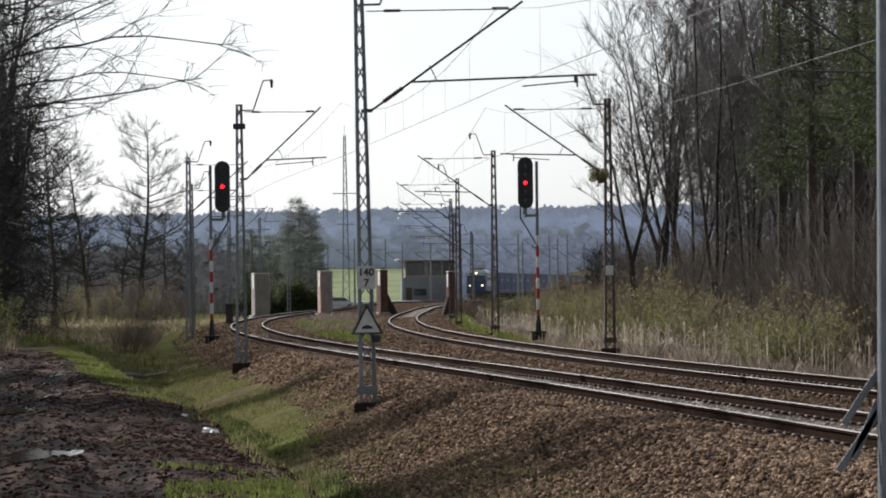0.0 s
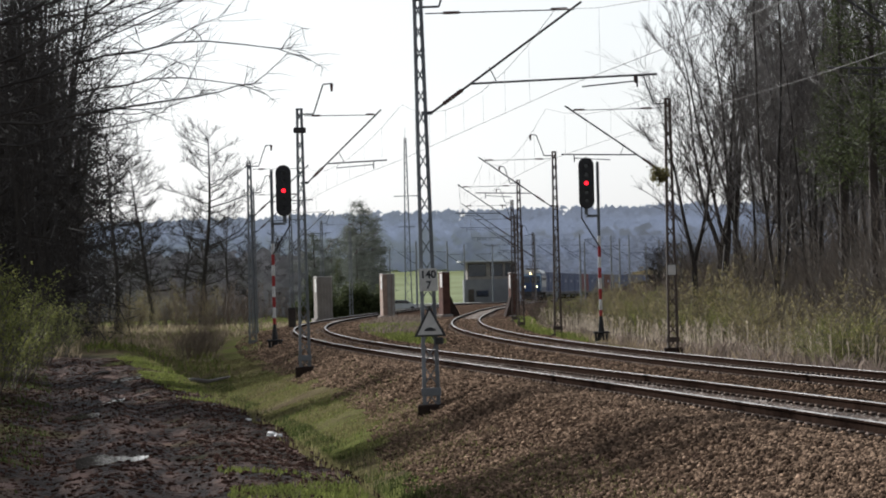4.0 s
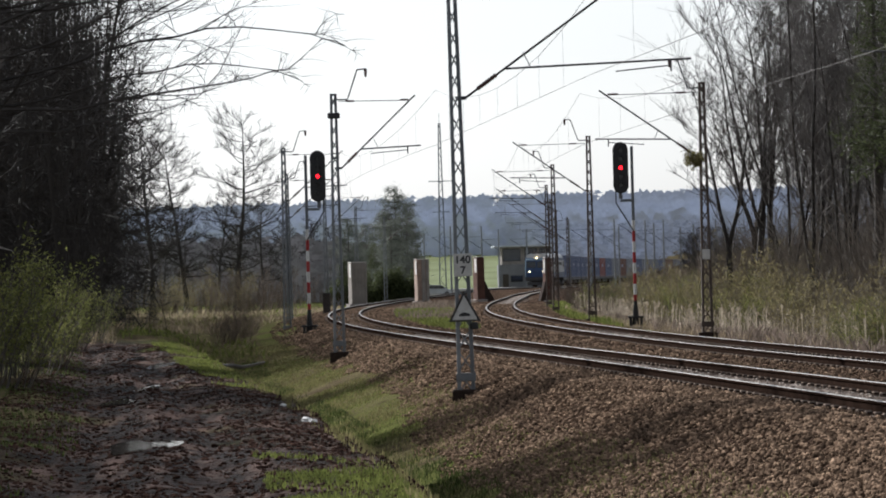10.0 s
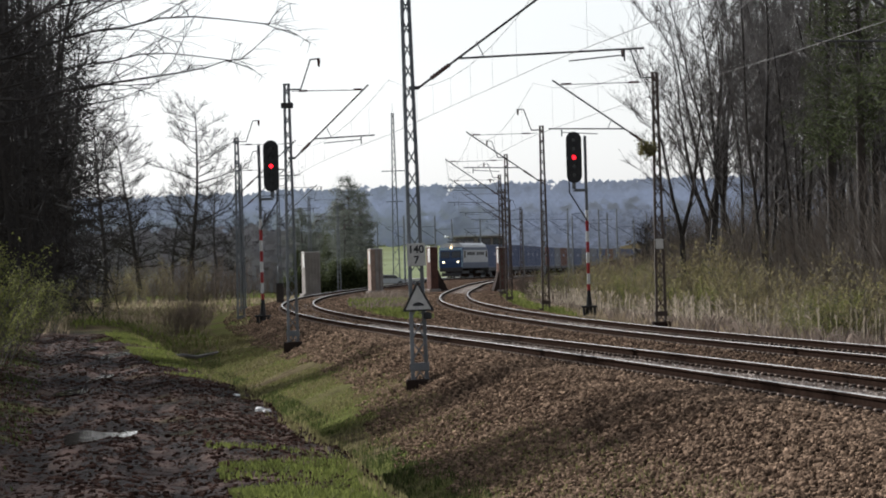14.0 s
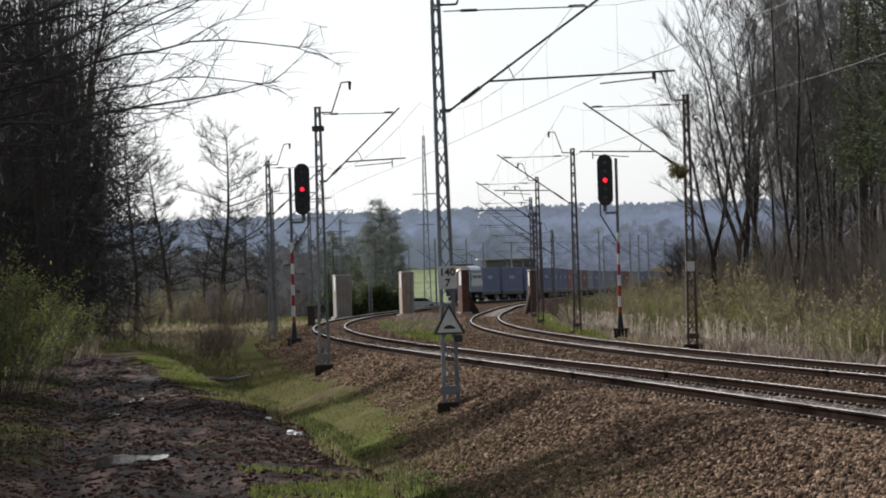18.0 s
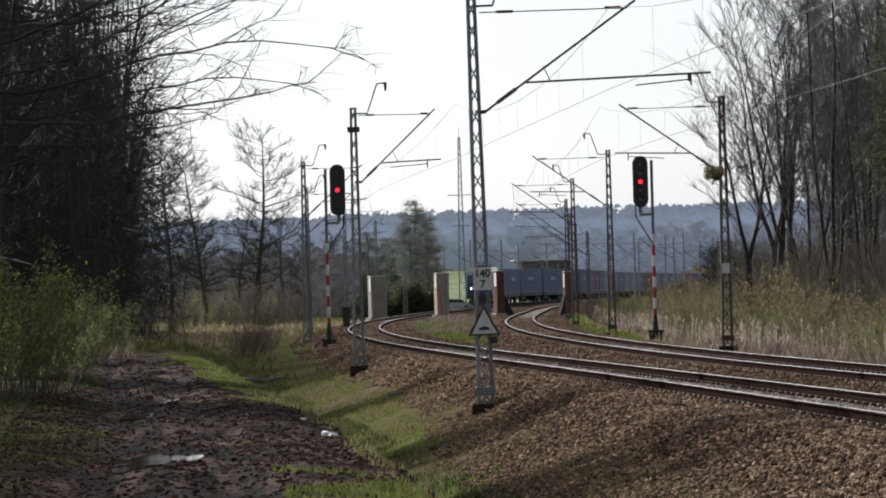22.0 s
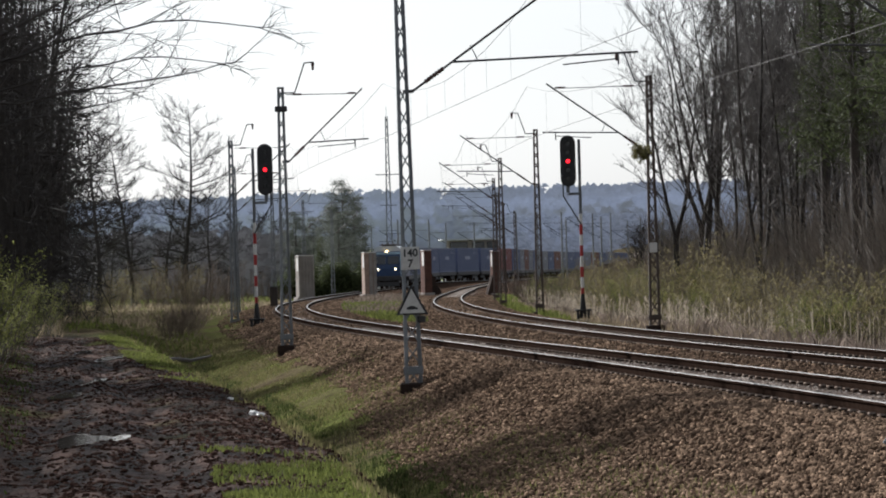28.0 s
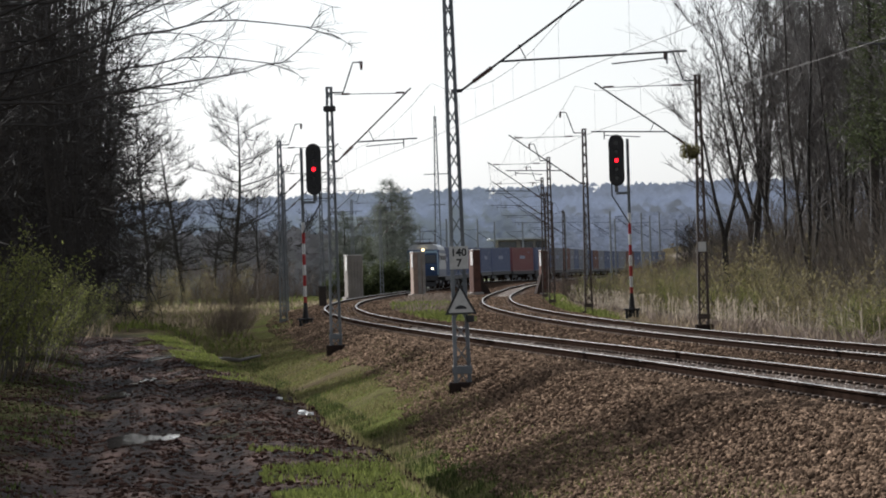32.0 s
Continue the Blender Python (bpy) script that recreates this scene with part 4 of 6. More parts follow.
def bush(name, seed, h, w, label, leaves=None, stems=26, leaf_n=5, leaf_size=0.03, mat=None):
    rng = random.Random(seed)
    root = tagged(new(name), label, "bush", "bushes")
    lines, tips = [], []
    for i in range(stems):
        a, q = rng.uniform(0, 6.283), math.sqrt(rng.random())
        o = Vector((math.cos(a) * q * w * 0.35, math.sin(a) * q * w * 0.35, -0.1))
        d = Vector((math.cos(a) * q * 0.5, math.sin(a) * q * 0.5, 1)).normalized()
        L, p, pts = h * rng.uniform(0.6, 1.1), o.copy(), [o.copy()]
        for k in range(5):
            d = (d + Vector((rng.uniform(-.2, .2), rng.uniform(-.2, .2), 0.02))).normalized()
            p = p + d * L / 5
            pts.append(p.copy())
        lines.append((pts, [0.018 * (1 - 0.8 * k / 5) for k in range(6)], 3))
        for j in range(11):
            k = rng.randrange(1, 5)
            o2 = pts[k].lerp(pts[k + 1], rng.random())
            d2 = (d + Vector((rng.uniform(-1, 1), rng.uniform(-1, 1), rng.uniform(-.2, .6)))).normalized()
            e = o2 + d2 * L * rng.uniform(0.12, 0.3)
            mid = o2.lerp(e, 0.5) + Vector((rng.uniform(-.04, .04), rng.uniform(-.04, .04), 0.03))
            lines.append(([o2, mid, e], [0.008, 0.006, 0.003], 3))
            tips += [mid, e]
    vs, fs = tubes(lines)
    tagged(link("brushwood", vs, fs, mat or TWIGS, root), kind="stuff")
    if leaves:
        vs, fs = leaf_cards(rng, tips, leaf_size, leaf_n, 0.09)
        link("foliage", vs, fs, leaves, root, "small fresh leaves")
    return root


def conifer(name, seed, h, w, label, bare=0.0, leaf=None, rounded=False):
    """A spruce or pine: whorls of boughs with needle sprays."""
    rng = random.Random(seed)
    root = tagged(new(name), label, "tree", "conifers")
    vs, fs = tubes([([Vector((0, 0, -0.2)), Vector((0.05, 0, h * 0.5)), Vector((0, 0.05, h))], [h * 0.016, h * 0.01, 0.02], 8)])
    link("trunk", vs, fs, BARK, root, smooth=True)
    spots, lines = [], []
    levels = 20
    for i in range(levels):
        f = bare + (1 - bare) * i / levels
        for j in range(7):
            g = (f - bare) / (1 - bare)
            a, L = rng.uniform(0, 6.283), w * (0.25 + 0.75 * math.sin(math.pi * (0.22 + 0.74 * g)) if rounded else 1 - g * 0.93) * rng.uniform(0.6, 1.15)
            o = Vector((0, 0, f * h))
            e = o + Vector((math.cos(a) * L, math.sin(a) * L, rng.uniform(-.25, .25) * L))
            lines.append(([o, e], [0.03, 0.01], 3))
            for k in range(max(2, int(L / 0.3))):
                spots.append(o.lerp(e, rng.uniform(0.2, 1.0)) + Vector((0, 0, rng.uniform(-.1, .1))))
    vs, fs = tubes(lines)
    tagged(link("bough", vs, fs, BARK, root), kind="stuff")
    vs, fs = leaf_cards(rng, spots, 0.15, 11 if bare else 22, 0.22, 0.14)
    link("crown", vs, fs, leaf or NEEDLES, root, "soft green needles")
    return root


def plant(proto, x, y, turn=0.0, size=1.0, z=None):
    """A copy of a plant standing on the ground."""
    ob = copy_thing(proto, pose(x, y, float(ground_z(x, y)) if z is None else z, 0, 0, turn))
    ob.scale = (size, size, size)
    return ob


def place_first(proto, x, y, turn=0.0, size=1.0):
    proto.matrix_world = pose(x, y, float(ground_z(x, y)), 0, 0, turn)
    proto.scale = (size, size, size)


rng = random.Random(11)
tall = [bare_tree("bare_tree", 30 + i, "tall leafless tree at the edge of the wood", bark=BARK_PALE, h=17, r=0.115, first=0.3, spread=0.17, limbs=34, subs=8, twigs=6, rise=1.0, twig_r=0.008) for i in range(4)]
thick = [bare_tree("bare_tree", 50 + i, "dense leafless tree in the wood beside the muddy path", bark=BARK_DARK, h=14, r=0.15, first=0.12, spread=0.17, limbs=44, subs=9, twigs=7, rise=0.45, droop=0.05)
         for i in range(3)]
alder = [bare_tree("bare_tree", 70 + i, "slender leafless alder in the meadow", bark=BARK_DARK, h=17, r=0.3, first=0.2, spread=0.21, limbs=48, subs=11, twigs=8, rise=0.14, droop=0.07, twig_r=0.012, round_top=True) for i in range(3)]
over = bare_tree("bare_tree", 91, "leafless tree with long boughs over the path", bark=BARK_DARK, h=13, r=0.11, first=0.33, spread=0.55, limbs=20, subs=16, twigs=6, rise=0.0, droop=0.16, side=0.0, twig_r=0.0055, segs=11, bend=0.2, sub_len=(0.08, 0.3))
birch = bare_tree("birch_tree", 95, "slim birch with white bark", bark=BIRCH, h=13, r=0.09, first=0.4, spread=0.2, limbs=16, subs=6, twigs=5, rise=0.9)

# the three alders in the meadow and trees behind the path
for i, (ax, y, s) in enumerate([(-397, 357, 1.0), (-482, 357, 0.86), (-545, 300, 0.85), (-350, 420, 0.7), (-430, 430, 0.7), (-600, 260, 0.8)]):
    x = ax * y / 7500
    if i < 3:
        place_first(alder[i], x, y, 60 * i, s)
    else:
        plant(alder[i % 3], x, y, 47 * i, s)

# the wood beside the path stands in clumps, with gaps through which the low sun falls on path and slope
CLUMPS = [(37.3, 42.8), (48.4, 54.0), (66.4, 69.0), (80.0, 400.0)]


def in_clump(x, y, slack=0.0):
    c = x * math.cos(radians(SUN_TURN)) - y * math.sin(radians(SUN_TURN))
    return any(lo - slack <= c <= hi + slack for lo, hi in CLUMPS)


def clump_spot(k, deep):
    """A spot in one of the three near clumps, deep metres behind the wood's edge."""
    lo, hi = CLUMPS[(0, 1, 0, 1, 2)[k % 5]]
    c = lo + 0.5 + (hi - lo - 1.0) * rng.random()
    for y in np.arange(55.0, 160.0, 0.25):
        x = float(near_x(y)) - 13.0 - deep
        if x * math.cos(radians(SUN_TURN)) - y * math.sin(radians(SUN_TURN)) >= c:
            break
    return x, float(y)


for k in range(74):
    if k < 3 or k % 2 or k > 50:
        y = 142 + 115 * rng.random()
        x = -(690 + 330 * rng.random()) * y / 7500
    else:
        x, y = clump_spot(k // 2, 10 * rng.random())
    size = rng.uniform(0.85, 1.15) * (1.2 if y > 141 else 1.0)
    if k < 3:
        place_first(thick[k], x, y, rng.uniform(0, 360), size)
    else:
        plant(thick[k % 3], x, y, rng.uniform(0, 360), size)
place_first(over, float(near_x(66)) - 12.3, 66, 0, 1.0)
plant(over, float(near_x(85)) - 12.6, 85, 14, 1.1)
# tall trees along the path, clear of branches below
row = bare_tree("bare_tree", 97, "tall leafless tree beside the muddy path", h=19, r=0.36, first=0.28, spread=0.1, limbs=56, subs=9, twigs=7, rise=0.8, twig_r=0.013)
for k in range(30):
    x, y = clump_spot(k, 1 + 10 * rng.random())
    if k:
        plant(row, x, y, rng.uniform(0, 360), rng.uniform(0.85, 1.15))
    else:
        place_first(row, x, y, 0, 1.0)

# the wood behind the far track
for k in range(84):
    y = 125 + 120 * rng.random() ** 1.1
    u = 12 + rng.random() * 16 + max(0, (y - 170)) * 0.02
    x = float(far_x(y)) + u - 2
    if x * 7500 / y < 575 + 60 * rng.random():
        x = (585 + 350 * rng.random()) * y / 7500
    if k < 4:
        place_first(tall[k], x, y, rng.uniform(0, 360), rng.uniform(0.75, 1.1))
    else:
        plant(tall[k % 4], x, y, rng.uniform(0, 360), rng.uniform(0.7, 1.1))
forked = [forked_tree("bare_tree", 400, "leaning leafless tree forked low at the wood's edge", 9.5, 0.14, 3.4, 2, -0.12, limbs=15, subs=8, twigs=6, spread=0.28),
          forked_tree("bare_tree", 401, "leafless tree forked into rising leaders", 14.5, 0.17, 5.0, 3, 0.02, limbs=17, subs=8, twigs=6),
          forked_tree("bare_tree", 402, "tall leafless tree with several close stems", 17, 0.15, 2.2, 3, 0.0, limbs=18, subs=8, twigs=6)]
for i, (ax, y, t, s) in enumerate([(492, 156, 0, 1.0), (526, 160, 40, 0.95), (622, 150, 0, 1.0), (508, 172, 200, 1.15), (560, 166, 130, 0.95), (585, 158, 250, 0.85), (655, 158, 90, 1.0), (690, 150, 180, 0.9),
                                   (730, 160, 20, 1.0), (775, 150, 300, 1.0), (830, 140, 120, 1.0), (880, 132, 230, 0.95), (640, 175, 330, 1.0)]):
    if i < 3:
        place_first(forked[i], ax * y / 7500, y, t, s)
    else:
        plant(forked[1 + (i % 2) if i > 3 else 0], ax * y / 7500, y, t, s)
for i, (ax, y, s) in enumerate([(850, 150, 0.95), (880, 142, 0.9), (930, 146, 1.0), (790, 165, 1.0), (700, 180, 0.9)]):
    if i:
        plant(birch, ax * y / 7500, y, 50 * i, s)
    else:
        place_first(birch, ax * y / 7500, y, 0, s)

brush = [bush("brush", 200 + i, 2.4, 2.2, "grey brown leafless brush beside the track") for i in range(3)]
sapling = [bush("sapling_thicket", 220 + i, 4.4, 2.6, "tall thicket of thin grey leafless saplings", stems=40, mat=BRUSH) for i in range(2)]
for k in range(130):
    y = 100 + 95 * rng.random()
    x = max(float(far_x(y)) + 9.0 + 7 * rng.random(), (500 + 40 * rng.random()) * y / 7500)
    if k < 2:
        place_first(sapling[k], x, y, 90 * k, 1.0)
    else:
        plant(sapling[k % 2], x, y, rng.uniform(0, 360), rng.uniform(0.65, 1.15))
green = [bush("green_bush", 210 + i, 2.6, 2.6, "bush with fresh yellow green leaves", leaves=SPRING, stems=22, leaf_n=7, leaf_size=0.042, mat=BARK_GREY) for i in range(3)]
olive = [bush("olive_bush", 230 + i, 2.6, 2.8, "loose bush with olive yellow spring leaves", leaves=OLIVE, stems=26, leaf_n=5, leaf_size=0.04, mat=BRUSH) for i in range(2)]
for i, (ax, y, s) in enumerate([(330, 205, 0.8), (352, 190, 0.9), (372, 186, 1.0), (395, 182, 0.9), (412, 175, 0.8), (436, 168, 0.7), (500, 152, 1.0), (522, 147, 0.9), (545, 144, 1.0), (590, 134, 0.7),
                                (615, 128, 0.8), (650, 122, 0.8), (690, 115, 0.7), (340, 240, 1.0), (310, 250, 0.8), (560, 150, 1.2), (735, 112, 0.9), (800, 106, 0.8)]):
    if i < 2:
        place_first(olive[i], ax * y / 7500, y, 40 * i, s)
    else:
        plant(olive[i % 2], ax * y / 7500, y, 67 * i, s)
count = 0
for k in range(270):
    y = 80 + 190 * rng.random()
    v = 7.5 + rng.random() * 13 + (2.5 if 120 < y < 200 else 0)
    x = float(far_x(y)) + v
    if x * 7500 / y < 330:
        continue
    if count < 3:
        place_first(brush[count], x, y, rng.uniform(0, 360), rng.uniform(0.8, 1.3))
    else:
        plant(brush[k % 3], x, y, rng.uniform(0, 360), rng.uniform(0.7, 1.4))
    count += 1
# scrub behind the reeds, and the edge of the far wood
for k in range(60):
    y = 200 + 150 * rng.random()
    x = max((150 + 230 * rng.random()) * y / 7500, float(far_x(y)) + 4.6)
    plant(green[k % 3] if k % 9 == 0 else brush[k % 3], x, y, rng.uniform(0, 360), rng.uniform(0.35, 0.85))
# brush and small trees between the ditch and the meadow
for ax, y, s in ((-418, 166, 0.5), (-405, 170, 0.6), (-392, 174, 0.55), (-430, 172, 0.45), (-380, 186, 0.5)):
    plant(brush[0], ax * y / 7500, y, ax, s)
for k in range(60):
    y = 185 + 250 * rng.random()
    x = (-130 - 640 * rng.random()) * y / 7500
    if x > float(near_x(y)) - 7 or (x * 7500 / y < -420 and y < 400):
        continue
    plant(brush[k % 3], x, y, rng.uniform(0, 360), rng.uniform(0.6, 1.5))
for i, (ax, y, s) in enumerate([(-455, 330, 1.5), (-435, 345, 1.7), (-415, 335, 1.3), (-372, 350, 1.4), (-350, 340, 1.6), (-330, 352, 1.2), (-500, 320, 1.0), (-525, 310, 1.2), (-300, 360, 1.3), (-565, 250, 0.9),
                                (-590, 230, 1.0), (-480, 360, 1.2), (-395, 210, 0.5), (-410, 200, 0.45)]):
    plant(olive[i % 2] if i in (2, 6, 9, 11) else brush[i % 3], ax * y / 7500, y, 61 * i, s)
for k in range(16):
    y = 380 + 170 * rng.random()
    plant(alder[k % 3], (-150 - 600 * rng.random()) * y / 7500, y, rng.uniform(0, 360), rng.uniform(0.4, 0.6))
for k in range(22):
    y = 540 + 110 * rng.random()
    plant(alder[k % 3], max((110 + 560 * rng.random()) * y / 7500, float(far_x(y)) + 14), y, rng.uniform(0, 360), rng.uniform(0.3, 0.5))
for i, (ax, y, s) in enumerate([(385, 172, 0.75), (420, 168, 0.7), (500, 140, 0.6), (740, 108, 0.6), (360, 195, 0.8), (375, 210, 0.8), (345, 230, 0.8), (530, 143, 0.75), (515, 150, 0.85),
                                (770, 106, 0.7), (720, 106, 0.5), (400, 200, 0.9),
                                (-745, 82, 0.6), (-780, 76, 0.65), (-820, 72, 0.8), (-745, 95, 0.7), (-850, 66, 0.8), (-700, 110, 0.6), (-890, 70, 0.9), (-930, 64, 0.9), (-660, 130, 0.6)]):
    if i < 3:
        place_first(green[i], ax * y / 7500, y, 70 * i, s)
    else:
        plant(green[i % 3], ax * y / 7500, y, 53 * i, s)

spruce = [conifer("larch_tree", 300, 11.0, 2.5, "grey green larch with a rounded crown beside the meadow", leaf=LARCH, rounded=True), conifer("spruce_tree", 301, 9, 3.6, "dark green spruce at the edge of the meadow"),
          conifer("pine_tree", 302, 15, 1.8, "tall pine with dark green needles", bare=0.45)]
for i, (ax, y, s) in enumerate([(-112, 400, 1.0), (-150, 405, 0.65), (930, 118, 0.9), (-92, 404, 0.85), (-132, 410, 0.82), (-196, 420, 0.8), (-205, 400, 0.5), (-120, 390, 0.7), (-78, 425, 0.5), (-165, 425, 0.75)]):
    if i < 3:
        place_first(spruce[i], ax * y / 7500, y, 0, s)
    else:
        plant(spruce[0 if i != 6 else 1], ax * y / 7500, y, 77 * i, s)
for ax, y, t, s in ((880, 122, 80, 0.95), (1010, 105, 150, 1.0), (745, 140, 110, 0.86), (800, 132, 200, 0.9)):
    plant(spruce[2], ax * y / 7500, y, t, s)


# ---- depth of the woods: trunks and twigs behind one another ----
def wood_depth(name, spots, seed, label, mat, h0=8.0):
    rng = random.Random(seed)
    vs, fs = [], []
    for x, y in spots:
        z, h, r = float(ground_z(x, y)), h0 * rng.uniform(0.8, 1.7), rng.uniform(0.015, 0.07)
        k = len(vs)
        dx, dy = rng.uniform(-2, 2), rng.uniform(-2, 2)
        for zz, rr, q in ((z - 0.3, r, 0), (z + h, r * 0.4, 1)):
            vs += [Vector((x + dx * q + rr * math.cos(a), y + dy * q + rr * math.sin(a), zz)) for a in (0, 2.1, 4.2)]
        fs += [(k, k + 1, k + 4, k + 3), (k + 1, k + 2, k + 5, k + 4), (k + 2, k, k + 3, k + 5)]
        for j in range(70):
            f = rng.random() ** 0.8
            c = Vector((x + dx * f, y + dy * f, z + h * f)) + Vector((rng.gauss(0, 1.3), rng.gauss(0, 1.3), rng.gauss(0, 0.5)))
            d = Vector((rng.uniform(-1, 1), rng.uniform(-1, 1), rng.uniform(-.3, 1))).normalized() * rng.uniform(0.25, 1.1)
            w = Vector((rng.uniform(-1, 1), rng.uniform(-1, 1), rng.uniform(-1, 1))) * (0.03 * max(1.0, y / 110))
            k = len(vs)
            vs += [c - d, c + w, c + d]
            fs.append((k, k + 1, k + 2))
    tagged(link(name, vs, fs, mat), label, "woods", kind="stuff")


spots = []
for k in range(240):
    y = 62 + 75 * rng.random()
    x = float(near_x(y)) - 14.5 - 9 * rng.random()
    if in_clump(x, y):
        spots.append((x, y))
# low saplings out of view, added only to shade the muddy path
low = []
for k in range(420):
    y = 36 + 32 * rng.random()
    x = float(near_x(y)) - 15.6 - 3 * rng.random()
    if x * math.cos(radians(SUN_TURN)) - y * math.sin(radians(SUN_TURN)) < 36.5:
        low.append((x, y))
wood_depth("wood_edge", low, 18, "unseen low saplings added to shade the path", BARK_DARK, 5.0)
# crowns out of view, added to deepen the slope's shade bands
wood_depth("wood_interior", [clump_spot(k, 3 + 8 * rng.random()) for k in range(430)], 19, "unseen thin crowns added to deepen shade on the slope", BARK_DARK, 10.0)
wood_depth("wood_interior", spots, 20, "dark tangle of saplings and twigs beside the path", BARK, 5.5)
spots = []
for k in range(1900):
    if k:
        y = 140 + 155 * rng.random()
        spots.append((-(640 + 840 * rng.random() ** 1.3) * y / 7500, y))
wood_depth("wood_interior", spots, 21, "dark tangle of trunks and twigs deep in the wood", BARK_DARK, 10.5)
spots = []
for k in range(380):
    y = 95 + 190 * rng.random()
    x = max(float(far_x(y)) + 13 + 40 * rng.random(), (650 + 210 * rng.random()) * y / 7500)
    spots.append((x, y))
wood_depth("wood_interior", spots, 22, "grey tangle of trunks and twigs deep in the wood", BARK_PALE, 9.0)


# ---- far woods on the hill ----
def hazy_trees(name, spots, seed, label, mat, h0, h1, tufts):
    """Far bare trees, each a loose tuft of twigs."""
    rng = random.Random(seed)
    vs, fs = [], []
    for x, y in spots:
        z, h = float(ground_z(x, y)), rng.uniform(h0, h1)
        for j in range(tufts):
            f = rng.random()
            c = Vector((x + rng.gauss(0, 0.24 * h0) * math.sqrt(max(0.05, 1 - f * f)), y, z + h * (0.05 + 0.88 * f)))
            k = h0 / 10
            w, l, t = k * rng.uniform(0.8, 1.9), k * rng.uniform(0.5, 1.1), k * rng.uniform(-.9, .9)
            n = len(vs)
            vs += [c + Vector((-w, 0, -l)), c + Vector((w, rng.uniform(-.12, .12), -l * 0.6)), c + Vector((t, rng.uniform(-.12, .12), l))]
            fs.append((n, n + 1, n + 2))
    tagged(link(name, vs, fs, mat), label, "woods", kind="stuff")


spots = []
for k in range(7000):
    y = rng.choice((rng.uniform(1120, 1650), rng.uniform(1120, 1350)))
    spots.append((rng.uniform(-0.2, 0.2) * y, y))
hazy_trees("far_woods", spots, 5, "bare woods tinted with haze on a distant hill", WOODS, 10, 12, 18)
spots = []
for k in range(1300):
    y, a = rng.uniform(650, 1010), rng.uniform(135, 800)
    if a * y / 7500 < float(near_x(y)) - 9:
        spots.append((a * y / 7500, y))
hazy_trees("thicket_belt", spots, 24, "belt of bare thicket tinted with haze behind the station", BELT, 5.5, 9.0, 24)
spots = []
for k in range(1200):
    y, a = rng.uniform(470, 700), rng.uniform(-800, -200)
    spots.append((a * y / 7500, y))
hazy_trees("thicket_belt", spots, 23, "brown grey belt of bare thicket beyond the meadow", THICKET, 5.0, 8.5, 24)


# ---- stones, grass and mud on the embankment ----
def scatter(name, x, y, z, size, mat, label, category, flat=0.7, seed=3):
    """Many small angular pieces as one object."""
    g = np.random.default_rng(seed)
    n = len(x)
    cube = np.array([[-1, -1, -1], [1, -1, -1], [1, 1, -1], [-1, 1, -1], [-1, -1, 1], [1, -1, 1], [1, 1, 1], [-1, 1, 1]], float)
    v = cube[None] * (0.5 + 0.35 * g.random((n, 8, 1))) * (0.65 + 0.6 * g.random((n, 1, 3)))
    a, b = g.random(n) * 6.283, (g.random(n) - 0.5) * 1.6
    ca, sa, cb, sb = np.cos(a), np.sin(a), np.cos(b), np.sin(b)
    vx, vy, vz = v[..., 0], v[..., 1], v[..., 2] * flat
    y2, z2 = vy * cb[:, None] - vz * sb[:, None], vy * sb[:, None] + vz * cb[:, None]
    x3, y3 = vx * ca[:, None] - y2 * sa[:, None], vx * sa[:, None] + y2 * ca[:, None]
    co = np.stack([x3, y3, z2], -1) * size[:, None, None] + np.stack([x, y, z], -1)[:, None, :]
    q = np.array([[0, 3, 2, 1], [4, 5, 6, 7], [0, 1, 5, 4], [1, 2, 6, 5], [2, 3, 7, 6], [3, 0, 4, 7]])
    f = (q[None] + (np.arange(n) * 8)[:, None, None]).reshape(-1, 4)
    return tagged(raw(name, co.reshape(-1, 3), f, mat), label, category, kind="stuff")


def raw(name, co, f, mat):
    me = bpy.data.meshes.new(name)
    me.vertices.add(len(co))
    me.vertices.foreach_set("co", np.ascontiguousarray(co, dtype=np.float32).ravel())
    k = f.shape[1]
    me.loops.add(f.size)
    me.loops.foreach_set("vertex_index", np.ascontiguousarray(f, dtype=np.int32).ravel())
    me.polygons.add(len(f))
    me.polygons.foreach_set("loop_start", np.arange(0, f.size, k, dtype=np.int32))
    me.update(calc_edges=True)
    me.materials.append(mat)
    return new(name, me)


gen = np.random.default_rng(8)


def strip(n, y0, y1, u0, u1, power=1.0):
    y = y0 + (y1 - y0) * gen.random(n) ** power
    return near_x(y) + u0 + (u1 - u0) * gen.random(n), y


xa, ya = strip(62000, 36, 165, -4.9, -1.25, 1.7)
keep = xa - near_x(ya) > -ballast_edge(ya) - 0.3 + 0.35 * fbm(xa, ya, 1.3, 3.0)
xa, ya = xa[keep], ya[keep]
xb, yb = strip(17000, 42, 135, -1.25, 5.9, 1.25)
inside = (np.abs(xb - near_x(yb)) < 0.7) | (np.abs(xb - far_x(yb)) < 0.7)
xg, yg = xb[inside], yb[inside]
scatter("gauge_ballast", xg, yg, ground_z(xg, yg) + 0.012, gen.uniform(0.016, 0.034, len(xg)) * (1 + 0.004 * np.maximum(0, yg - 70)), STONE_PALE, "paler crushed stone between the rails", "ballast", 0.7, 17)
xs_, ys_ = np.concatenate([xa, xb[~inside]]), np.concatenate([ya, yb[~inside]])
scatter("ballast", xs_, ys_, ground_z(xs_, ys_) + 0.012, gen.uniform(0.017, 0.041, len(xs_)) * (1 + 0.004 * np.maximum(0, ys_ - 70)), STONE, "brown and grey crushed stone ballast", "ballast", 0.85)
xm, ym = strip(60000, 29, 125, -11.6, -7.0, 1.4)
